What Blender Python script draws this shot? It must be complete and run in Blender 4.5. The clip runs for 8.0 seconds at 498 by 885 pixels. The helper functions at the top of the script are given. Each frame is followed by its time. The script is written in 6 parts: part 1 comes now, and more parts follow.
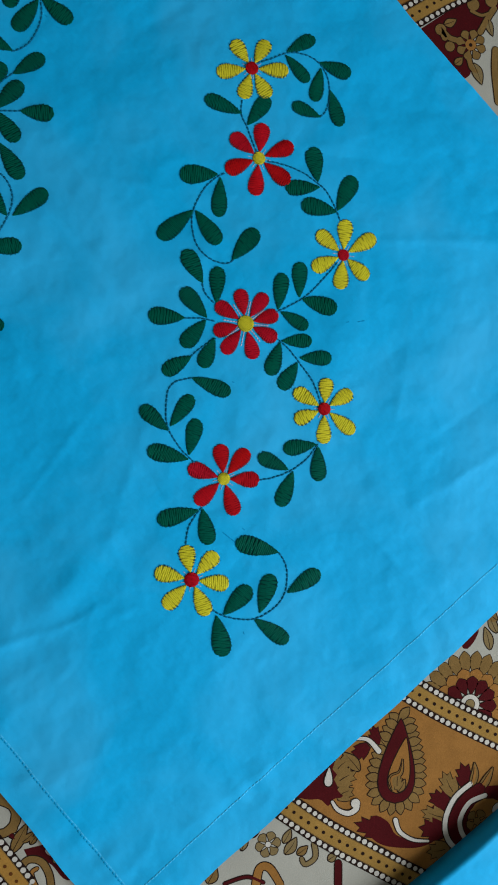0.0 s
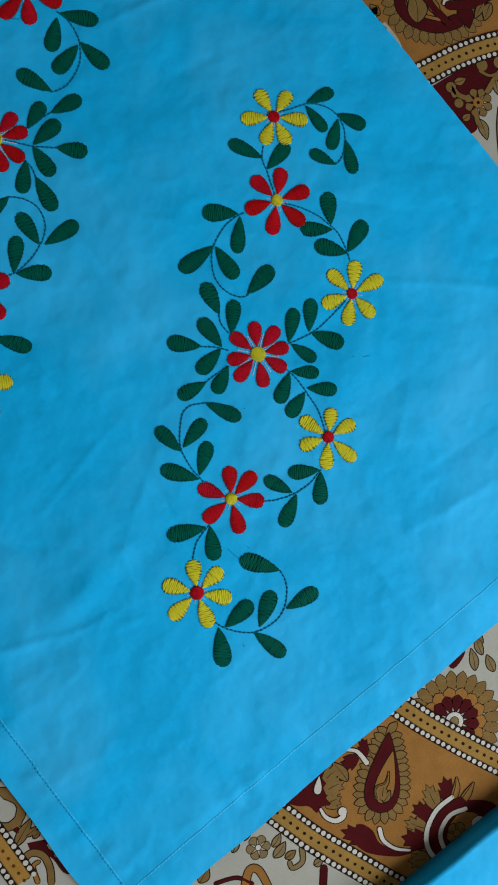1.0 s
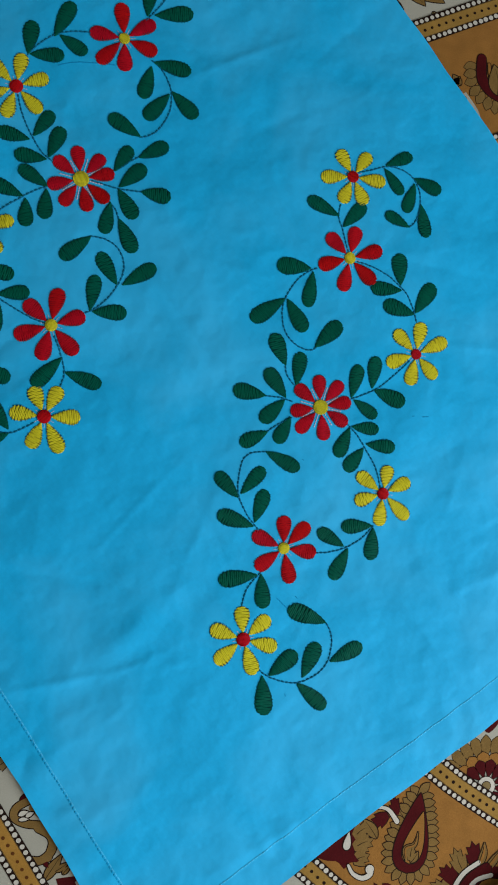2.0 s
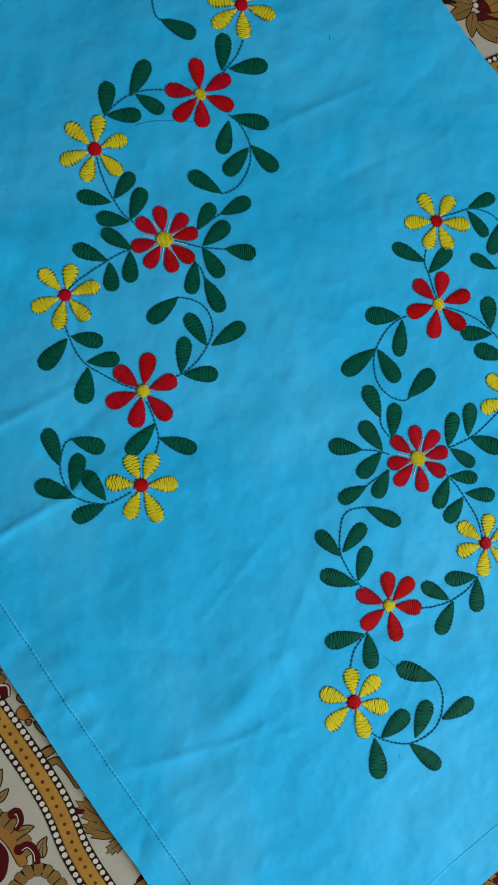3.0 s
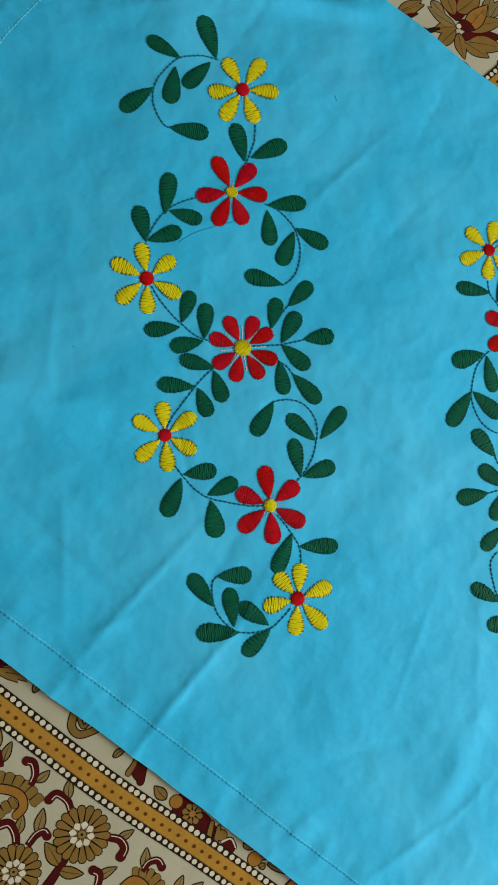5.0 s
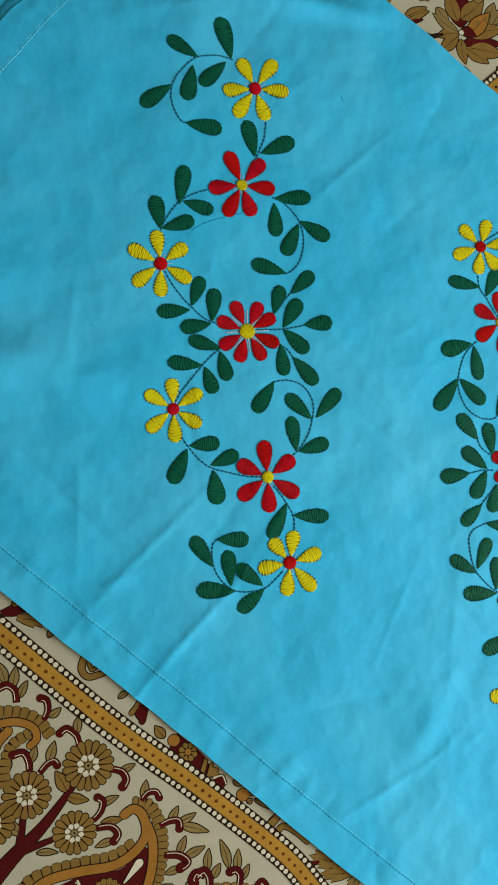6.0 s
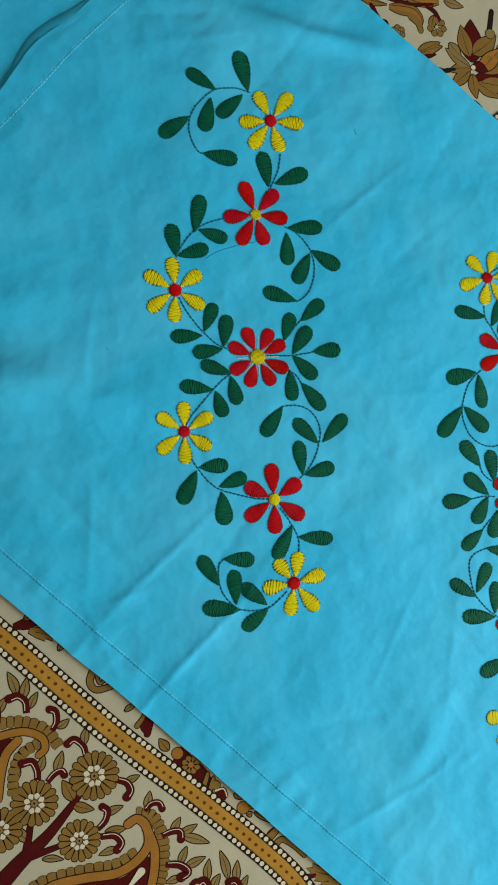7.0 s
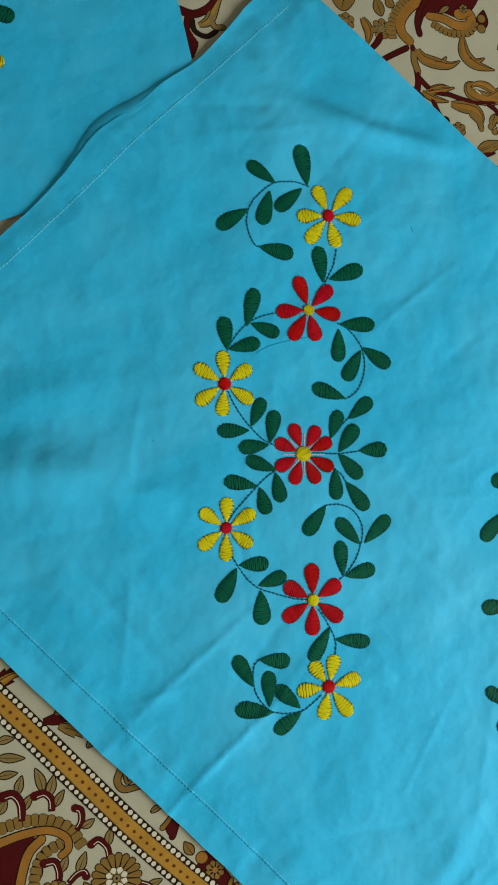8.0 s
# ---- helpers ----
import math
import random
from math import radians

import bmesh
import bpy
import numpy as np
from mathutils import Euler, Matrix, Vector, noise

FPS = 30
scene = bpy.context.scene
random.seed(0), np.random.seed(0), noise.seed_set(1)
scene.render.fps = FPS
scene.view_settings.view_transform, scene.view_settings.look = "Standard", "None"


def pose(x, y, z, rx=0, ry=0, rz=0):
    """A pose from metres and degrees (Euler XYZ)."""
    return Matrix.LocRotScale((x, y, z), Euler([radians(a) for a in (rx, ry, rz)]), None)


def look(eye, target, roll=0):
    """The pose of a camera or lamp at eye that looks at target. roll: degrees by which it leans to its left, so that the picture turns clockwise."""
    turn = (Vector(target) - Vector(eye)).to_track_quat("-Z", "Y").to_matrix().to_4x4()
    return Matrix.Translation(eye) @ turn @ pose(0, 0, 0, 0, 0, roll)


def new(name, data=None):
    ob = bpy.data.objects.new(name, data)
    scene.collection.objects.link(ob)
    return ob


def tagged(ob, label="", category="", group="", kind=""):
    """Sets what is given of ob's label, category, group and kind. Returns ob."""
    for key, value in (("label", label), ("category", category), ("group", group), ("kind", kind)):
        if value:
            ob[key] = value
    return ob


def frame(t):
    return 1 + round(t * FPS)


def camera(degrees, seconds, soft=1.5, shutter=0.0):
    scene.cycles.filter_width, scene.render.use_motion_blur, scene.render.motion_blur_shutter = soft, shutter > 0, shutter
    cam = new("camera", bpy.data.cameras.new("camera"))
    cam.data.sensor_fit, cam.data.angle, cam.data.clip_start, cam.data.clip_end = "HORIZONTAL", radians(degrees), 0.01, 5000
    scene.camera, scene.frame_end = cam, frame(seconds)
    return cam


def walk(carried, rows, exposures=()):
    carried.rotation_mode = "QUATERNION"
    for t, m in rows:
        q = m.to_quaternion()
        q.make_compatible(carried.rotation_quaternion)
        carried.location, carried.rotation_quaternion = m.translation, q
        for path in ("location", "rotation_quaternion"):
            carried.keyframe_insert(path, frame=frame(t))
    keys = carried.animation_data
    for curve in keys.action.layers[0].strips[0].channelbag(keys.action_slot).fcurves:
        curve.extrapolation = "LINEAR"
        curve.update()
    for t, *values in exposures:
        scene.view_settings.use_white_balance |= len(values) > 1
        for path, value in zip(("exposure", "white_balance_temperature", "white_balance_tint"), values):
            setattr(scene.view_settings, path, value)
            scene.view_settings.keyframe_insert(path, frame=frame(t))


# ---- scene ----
cam = camera(47.55, 8.0, 1.9)
ROWS = [
    (0, -0.0286, -0.0743, 0.3274, 0.76, -5.64, 1.37),
    (0.5, -0.0307, -0.0711, 0.3399, 0.69, -5.70, 2.24),
    (1, -0.0380, -0.0652, 0.3477, 1.25, -6.02, 3.81),
    (1.2, -0.0423, -0.0628, 0.3500, 1.57, -6.17, 4.52),
    (2.3, -0.0986, -0.0385, 0.3465, 1.89, -6.28, 9.80),
    (2.5, -0.1132, -0.0345, 0.3445, 1.99, -6.62, 10.40),
    (3, -0.1396, -0.0192, 0.3355, 2.59, -6.16, 5.41),
    (3.5, -0.1858, 0.0075, 0.3154, 3.05, -6.90, -3.39),
    (4, -0.1939, 0.0127, 0.3192, 3.18, -7.24, -4.95),
    (4.2, -0.2001, 0.0153, 0.3232, 3.57, -7.52, -3.91),
    (4.5, -0.2230, 0.0124, 0.3167, 1.74, -9.19, -3.52),
    (4.7, -0.2219, 0.0310, 0.3244, 1.97, -8.64, -6.23),
    (5, -0.2291, 0.0508, 0.3196, 3.74, -9.12, -11.80),
    (5.2, -0.2348, 0.0641, 0.3176, 2.86, -10.09, -12.84),
    (6.3, -0.2325, 0.0384, 0.3598, 2.00, -8.67, -9.25),
    (6.5, -0.2309, 0.0396, 0.3630, 2.00, -8.83, -9.32),
    (7, -0.2355, 0.0576, 0.3576, 1.92, -8.52, -8.56),
    (7.5, -0.2489, 0.0936, 0.3553, 2.45, -8.62, -6.23),
    (8, -0.2548, 0.1172, 0.3508, 2.21, -8.52, -5.46),
]
EXPOSURES = [(0.0, -0.24, 5780, 11), (1.2, -0.24, 5800, 11), (2.5, -0.07, 6130, 10), (3.5, 0.17, 6380, 11), (4.5, 0.29, 7120, 4), (6.5, 0.39, 7300, 2), (8.0, 0.34, 7150, 0)]
walk(cam, [(t, pose(x, y, z, rx, ry, rz)) for t, x, y, z, rx, ry, rz in ROWS], EXPOSURES)

# ---- light: daylight from one window beside the bed ----
world = bpy.data.worlds.new("sky")
world.use_nodes = True
scene.world = world
sky = world.node_tree.nodes.new("ShaderNodeTexSky")
sky.sky_type, sky.sun_disc = "NISHITA", False
sky.sun_elevation, sky.sun_rotation = radians(40), radians(110)
back = world.node_tree.nodes["Background"]
back.inputs["Strength"].default_value = 0.1
world.node_tree.links.new(sky.outputs["Color"], back.inputs["Color"])

WINDOW = (1.26, -0.80, 0.76)
lamp_data = bpy.data.lights.new("window_light", "AREA")
lamp_data.shape, lamp_data.size, lamp_data.size_y = "RECTANGLE", 0.9, 0.8
lamp_data.energy, lamp_data.color = 53.5, (1.0, 0.97, 0.92)
lamp = new("window_light", lamp_data)
lamp.matrix_world = look(WINDOW, (-0.2, 0.0, 0.1))


# ---- materials ----
def material(name, colour, rough=0.9, vary=0.12, scale=60.0, fine=900.0, bump=0.15, sheen=0.0, depth=0.0004, random_hue=0.0, bloom=None, wrinkle=0.0, weave=0.0, gloss=0.03):
    """A cloth, thread or paint surface: colour that drifts at two scales, and fine relief."""
    m = bpy.data.materials.new(name)
    m.use_nodes = True
    n, l = m.node_tree.nodes, m.node_tree.links
    b = n["Principled BSDF"]
    b.inputs["Roughness"].default_value = rough
    b.inputs["Specular IOR Level"].default_value = gloss
    b.inputs["Sheen Weight"].default_value = sheen
    place = n.new("ShaderNodeTexCoord")
    big, small = n.new("ShaderNodeTexNoise"), n.new("ShaderNodeTexNoise")
    for tex, s, d in ((big, scale, 4.0), (small, fine, 3.0)):
        tex.inputs["Scale"].default_value, tex.inputs["Detail"].default_value = s, d
        l.new(place.outputs["Object"], tex.inputs["Vector"])
    add = n.new("ShaderNodeMath")
    add.operation = "ADD"
    l.new(big.outputs["Fac"], add.inputs[0])
    l.new(small.outputs["Fac"], add.inputs[1])
    value = n.new("ShaderNodeMapRange")
    value.inputs["From Min"].default_value, value.inputs["From Max"].default_value = 0.6, 1.4
    value.inputs["To Min"].default_value, value.inputs["To Max"].default_value = 1.0 - vary, 1.0 + vary
    l.new(add.outputs[0], value.inputs["Value"])
    hsv = n.new("ShaderNodeHueSaturation")
    hsv.inputs["Color"].default_value = (*colour, 1)
    l.new(value.outputs[0], hsv.inputs["Value"])
    if random_hue:
        info, shift = n.new("ShaderNodeObjectInfo"), n.new("ShaderNodeMapRange")
        shift.inputs["To Min"].default_value, shift.inputs["To Max"].default_value = 0.5 - random_hue, 0.5 + random_hue
        l.new(info.outputs["Random"], shift.inputs["Value"])
        l.new(shift.outputs[0], hsv.inputs["Hue"])
    if weave:
        threads = n.new("ShaderNodeMath")
        threads.operation = "ADD"
        for k, stretch in enumerate(((900, 70, 1), (70, 900, 1))):
            turn, thread = n.new("ShaderNodeMapping"), n.new("ShaderNodeTexNoise")
            turn.vector_type, turn.inputs["Rotation"].default_value = "TEXTURE", (0, 0, radians(41))
            turn.inputs["Scale"].default_value = [1 / s for s in stretch]
            thread.inputs["Scale"].default_value, thread.inputs["Detail"].default_value = 1.0, 2.0
            l.new(place.outputs["Object"], turn.inputs["Vector"])
            l.new(turn.outputs[0], thread.inputs["Vector"])
            l.new(thread.outputs["Fac"], threads.inputs[k])
        slub, both = n.new("ShaderNodeMapRange"), n.new("ShaderNodeMath")
        slub.inputs["From Min"].default_value, slub.inputs["From Max"].default_value = 0.6, 1.4
        slub.inputs["To Min"].default_value, slub.inputs["To Max"].default_value = 1 - weave, 1 + weave
        both.operation = "MULTIPLY"
        l.new(threads.outputs[0], slub.inputs["Value"])
        l.new(slub.outputs[0], both.inputs[0])
        l.new(value.outputs[0], both.inputs[1])
        l.new(both.outputs[0], hsv.inputs["Value"])
    colour_out = hsv.outputs["Color"]
    if bloom:
        cloud, mix, ramp = n.new("ShaderNodeTexNoise"), n.new("ShaderNodeMixRGB"), n.new("ShaderNodeMapRange")
        cloud.inputs["Scale"].default_value, cloud.inputs["Detail"].default_value, cloud.inputs["Distortion"].default_value = 11.0, 7.0, 0.6
        ramp.inputs["From Min"].default_value, ramp.inputs["From Max"].default_value, ramp.inputs["To Max"].default_value = 0.42, 0.72, 0.8
        mix.inputs["Color2"].default_value = (*bloom, 1)
        l.new(place.outputs["Object"], cloud.inputs["Vector"])
        l.new(cloud.outputs["Fac"], ramp.inputs["Value"])
        l.new(ramp.outputs[0], mix.inputs["Fac"])
        l.new(colour_out, mix.inputs["Color1"])
        colour_out = mix.outputs["Color"]
    l.new(colour_out, b.inputs["Base Color"])
    relief = n.new("ShaderNodeBump")
    relief.inputs["Strength"].default_value, relief.inputs["Distance"].default_value = bump, depth
    l.new(small.outputs["Fac"], relief.inputs["Height"])
    if wrinkle:
        rumple, soft = n.new("ShaderNodeTexNoise"), n.new("ShaderNodeBump")
        rumple.inputs["Scale"].default_value, rumple.inputs["Detail"].default_value, rumple.inputs["Distortion"].default_value = 26.0, 3.0, 0.0
        l.new(place.outputs["Object"], rumple.inputs["Vector"])
        soft.inputs["Strength"].default_value, soft.inputs["Distance"].default_value = wrinkle, 0.003
        l.new(rumple.outputs["Fac"], soft.inputs["Height"])
        l.new(soft.outputs["Normal"], relief.inputs["Normal"])
    l.new(relief.outputs["Normal"], b.inputs["Normal"])
    return m


BLUE = material("blue_cotton", (0.016, 0.340, 0.645), 0.72, 0.06, 40.0, 420.0, 0.14, 0.0, wrinkle=0.75, bloom=(0.046, 0.382, 0.678), weave=0.025, gloss=0.13)
LOOSE = material("loose_blue_thread", (0.012, 0.22, 0.46), 0.8, 0.1, 300.0, 2000.0)
BLUE_THREAD = material("blue_hem_thread", (0.07, 0.43, 0.71), 0.7, 0.1, 300.0, 2000.0)
GREEN = material("green_thread", (0.002, 0.068, 0.043), 0.55, 0.25, 500.0, 2500.0, 0.3, 0.0, 0.0003, 0.004)
NEEDLE = material("dark_teal_thread_end", (0.004, 0.05, 0.075), 0.8, 0.2, 500.0, 2500.0)
# The _DARK tones put shade between the stitches into the thread colour.
GREEN_DARK = material("green_thread_gap_shade", (0.0010, 0.028, 0.024), 0.8, 0.2, 500.0, 2500.0)
YELLOW = material("yellow_thread", (0.46, 0.43, 0.014), 0.5, 0.15, 500.0, 2500.0, 0.3, 0.0, 0.0003, 0.003)
YELLOW_DARK = material("yellow_thread_gap_shade", (0.24, 0.23, 0.015), 0.8, 0.2, 500.0, 2500.0)
RED = material("red_thread", (0.335, 0.004, 0.010), 0.5, 0.15, 500.0, 2500.0, 0.3, 0.0, 0.0003, 0.003)
RED_DARK = material("red_thread_gap_shade", (0.22, 0.004, 0.010), 0.8, 0.2, 500.0, 2500.0)
PINK = material("pale_pink_thread", (0.46, 0.38, 0.46), 0.7, 0.1, 400.0, 2500.0)
NAVY = material("blue_stem_thread", (0.007, 0.105, 0.20), 0.6, 0.2, 400.0, 2500.0)
IVORY = material("ivory_printed_cotton", (0.297, 0.296, 0.246), 0.95, 0.08, 40.0, 1400.0, 0.35, 0.1, wrinkle=0.3)
BAND = material("olive_gold_print", (0.235, 0.140, 0.033), 0.95, 0.18, 90.0, 1400.0, 0.35, wrinkle=0.3)
GOLD = material("golden_border_print", (0.275, 0.150, 0.030), 0.95, 0.18, 90.0, 1400.0, 0.35, wrinkle=0.3)
RUST = material("rust_dot_print", (0.085, 0.030, 0.008), 0.95, 0.2, 120.0, 1400.0, 0.35)
# Hem thread in a deeper blue: shade of the sunken seam, as colour.
PIN = material("hem_thread_groove_shade", (0.014, 0.255, 0.50), 0.9, 0.1, 300.0, 2000.0)
OCHRE = material("ochre_print", (0.215, 0.103, 0.024), 0.95, 0.18, 90.0, 1400.0, 0.35, wrinkle=0.3)
TAN = material("tan_print", (0.152, 0.094, 0.029), 0.95, 0.2, 120.0, 1400.0, 0.35, wrinkle=0.3)
SAGE = material("grey_olive_print", (0.160, 0.118, 0.050), 0.95, 0.2, 120.0, 1400.0, 0.35)
MAROON = material("maroon_print", (0.050, 0.005, 0.006), 0.95, 0.2, 90.0, 1400.0, 0.35, wrinkle=0.3)
BLACK = material("black_brown_print", (0.014, 0.008, 0.006), 0.95, 0.2, 120.0, 1400.0, 0.35)
WHITE = material("white_print", (0.43, 0.415, 0.36), 0.95, 0.1, 120.0, 1400.0, 0.35, wrinkle=0.3)
PLASTER = material("painted_plaster", (0.50, 0.48, 0.43), 0.9, 0.05, 3.0, 80.0, 0.2, 0.0, 0.002)
TILE = material("floor_stone", (0.35, 0.32, 0.28), 0.5, 0.1, 4.0, 60.0, 0.1, 0.0, 0.001)
FABRIC = material("mattress_ticking", (0.55, 0.52, 0.47), 0.95, 0.08, 20.0, 600.0)


# ---- building blocks ----
def part(name, bm, mat, parent=None, label=""):
    """One bmesh as one mesh object, under its thing."""
    data = bpy.data.meshes.new(name)
    bm.to_mesh(data)
    bm.free()
    for m in mat if isinstance(mat, (list, tuple)) else [mat]:
        data.materials.append(m)
    ob = new(name, data)
    ob.parent = parent
    if label:
        tagged(ob, label)
    return ob


def box(bm, lo, hi, bevel=0.0):
    made = bmesh.ops.create_cube(bm, size=1.0)["verts"]
    for v in made:
        v.co = [lo[i] + (v.co[i] + 0.5) * (hi[i] - lo[i]) for i in range(3)]
    if bevel:
        edges = list({e for v in made for e in v.link_edges})
        bmesh.ops.bevel(bm, geom=edges, offset=bevel, segments=3, affect="EDGES")
    return bm


def spline(points, step):
    """A smooth line through the points, with even steps."""
    p = [Vector(q) for q in points]
    if len(p) == 2:
        dense = [p[0].lerp(p[1], i / 20) for i in range(21)]
    else:
        dense = []
        for i in range(len(p) - 1):
            a, b = p[max(i - 1, 0)], p[min(i + 2, len(p) - 1)]
            for j in range(12):
                u = j / 12
                dense.append(0.5 * ((2 * p[i]) + (p[i + 1] - a) * u + (2 * a - 5 * p[i] + 4 * p[i + 1] - b) * u * u + (3 * p[i] - a - 3 * p[i + 1] + b) * u ** 3))
        dense.append(p[-1])
    total = sum((dense[i + 1] - dense[i]).length for i in range(len(dense) - 1))
    count = max(2, int(round(total / step)))
    out, gone, want = [dense[0]], 0.0, total / count
    for i in range(len(dense) - 1):
        piece = (dense[i + 1] - dense[i]).length
        while piece > 0 and gone + piece >= want * len(out) and len(out) < count:
            out.append(dense[i].lerp(dense[i + 1], (want * len(out) - gone) / piece))
        gone += piece
    out.append(dense[-1])
    return out


# ---- the room: floor, walls, ceiling, bed ----
def slab(name, lo, hi, mat, label):
    return tagged(part(name, box(bmesh.new(), lo, hi), mat), label, name.split("_")[0], kind="structure")


FLOOR = -0.55
slab("floor", (-1.9, -1.9, FLOOR - 0.1), (1.4, 2.1, FLOOR), TILE, "plain grey stone floor of the room")
slab("ceiling", (-1.9, -1.9, 2.2), (1.4, 2.1, 2.3), PLASTER, "plain white painted ceiling of the room")
slab("wall_west", (-2.0, -1.9, FLOOR), (-1.9, 2.1, 2.2), PLASTER, "plain cream painted wall of the room")
slab("wall_south", (-1.9, -2.0, FLOOR), (1.4, -1.9, 2.2), PLASTER, "plain cream painted wall of the room")
slab("wall_north", (-1.9, 2.1, FLOOR), (1.4, 2.2, 2.2), PLASTER, "plain cream painted wall of the room")
east = bmesh.new()
for lo, hi in (((1.4, -1.9, FLOOR), (1.5, -1.35, 2.2)), ((1.4, -0.25, FLOOR), (1.5, 2.1, 2.2)), ((1.4, -1.35, FLOOR), (1.5, -0.25, 0.3)), ((1.4, -1.35, 1.25), (1.5, -0.25, 2.2))):
    box(east, lo, hi)
tagged(part("wall_east", east, PLASTER), "cream painted wall with a window opening", "wall", kind="structure")

SHEET = -0.0036
bed = tagged(new("bed"), "wide bed under a printed cotton sheet", "bed")
bed.location = (-0.1, 0.0, FLOOR)
part("mattress", box(bmesh.new(), (-0.8, -0.95, 0.3), (0.8, 0.95, SHEET - FLOOR - 0.002), 0.03), FABRIC, bed)
part("bed_base", box(bmesh.new(), (-0.78, -0.93, 0.0), (0.78, 0.93, 0.3), 0.01), FABRIC, bed)

sheet_mesh = bmesh.new()
bmesh.ops.create_grid(sheet_mesh, x_segments=40, y_segments=48, size=1.0)
for v in sheet_mesh.verts:
    v.co = (v.co.x * 0.79 - 0.1, v.co.y * 0.94, SHEET)
sheet = tagged(part("bed_sheet", sheet_mesh, IVORY), "ivory cotton bed sheet printed with brown and maroon paisleys", "bed sheet")


# ---- the blue pillow cover ----
def edge_line(x, y, degrees):
    a = radians(degrees)
    return Vector((x, y)), Vector((math.cos(a), math.sin(a)))


def meet(a, b):
    (p, d), (q, e) = a, b
    k = ((q.x - p.x) * e.y - (q.y - p.y) * e.x) / (d.x * e.y - d.y * e.x)
    return p + k * d


FRONT, LEFT = edge_line(0.0615, -0.2521, 41.5), edge_line(-0.2328, -0.1403, 129.1)
RIGHT, MOUTH = edge_line(0.016, 0.2706, 135.1), edge_line(-0.258, 0.330, 40.6)
SOUTH, EAST, NORTH, WEST = meet(FRONT, LEFT), meet(FRONT, RIGHT), meet(MOUTH, RIGHT), meet(MOUTH, LEFT)

# Creases pressed into the cotton: start, end, height and width in metres.
CREASES = [
    (-0.255, -0.079, -0.207, -0.043, 0.00140, 0.0028),
    (-0.207, -0.043, -0.137, 0.027, 0.00030, 0.003),
    (-0.290, -0.036, -0.219, 0.015, 0.00095, 0.0028),
    (-0.289, -0.038, -0.317, -0.057, 0.00069, 0.0028),
    (-0.255, -0.079, -0.281, -0.100, 0.000966, 0.0028),
    (-0.137, 0.338, -0.108, 0.324, 0.00400, 0.007),
    (-0.108, 0.324, -0.058, 0.312, 0.00360, 0.007),
    (-0.191, 0.323, -0.138, 0.330, 0.00080, 0.006),
    (-0.114, 0.263, -0.089, 0.279, 0.00060, 0.005),
    (0.071, -0.118, 0.106, -0.151, 0.00097, 0.0045),
    (0.113, -0.098, 0.156, -0.071, 0.00086, 0.0045),
    (-0.013, -0.029, 0.023, -0.064, 0.00065, 0.0045),
    (0.092, -0.116, 0.157, -0.143, 0.00065, 0.006),
    (-0.131, -0.195, -0.092, -0.171, -0.00120, 0.011),
    (-0.114, -0.171, -0.072, -0.127, 0.00096, 0.009),
    (-0.233, -0.183, -0.199, -0.177, 0.00097, 0.006),
    (-0.095, -0.067, -0.032, -0.103, 0.00065, 0.006),
    (-0.223, -0.171, -0.175, -0.146, 0.00076, 0.006),
    (-0.023, -0.033, 0.025, -0.053, 0.00065, 0.0045),
    (-0.147, -0.189, -0.099, -0.174, 0.00108, 0.003),
    (-0.103, -0.177, -0.077, -0.162, 0.00086, 0.003),
    (-0.114, -0.093, -0.089, -0.057, 0.00065, 0.003),
    (-0.290, -0.041, -0.286, -0.056, 0.00086, 0.00225),
    (-0.362, 0.126, -0.302, 0.116, 0.0060, 0.016),
    (-0.302, 0.116, -0.247, 0.089, 0.0036, 0.012),
    (-0.340, 0.166, -0.288, 0.166, 0.0020, 0.012),
]


# Many small creases from folding, mostly along and across the grain.
dice = random.Random(5)
for _ in range(75):
    x, y, way = dice.uniform(-0.36, 0.16), dice.uniform(-0.30, 0.40), radians(dice.choice((41, 131, 75, 10)) + dice.uniform(-14, 14))
    long = dice.uniform(0.015, 0.06)
    CREASES.append((x, y, x + long * math.cos(way), y + long * math.sin(way), dice.choice((-1, 1)) * dice.uniform(0.00025, 0.0007), dice.uniform(0.0022, 0.0048)))


def away(p, line):
    return abs((p.x - line[0].x) * line[1].y - (p.y - line[0].y) * line[1].x)


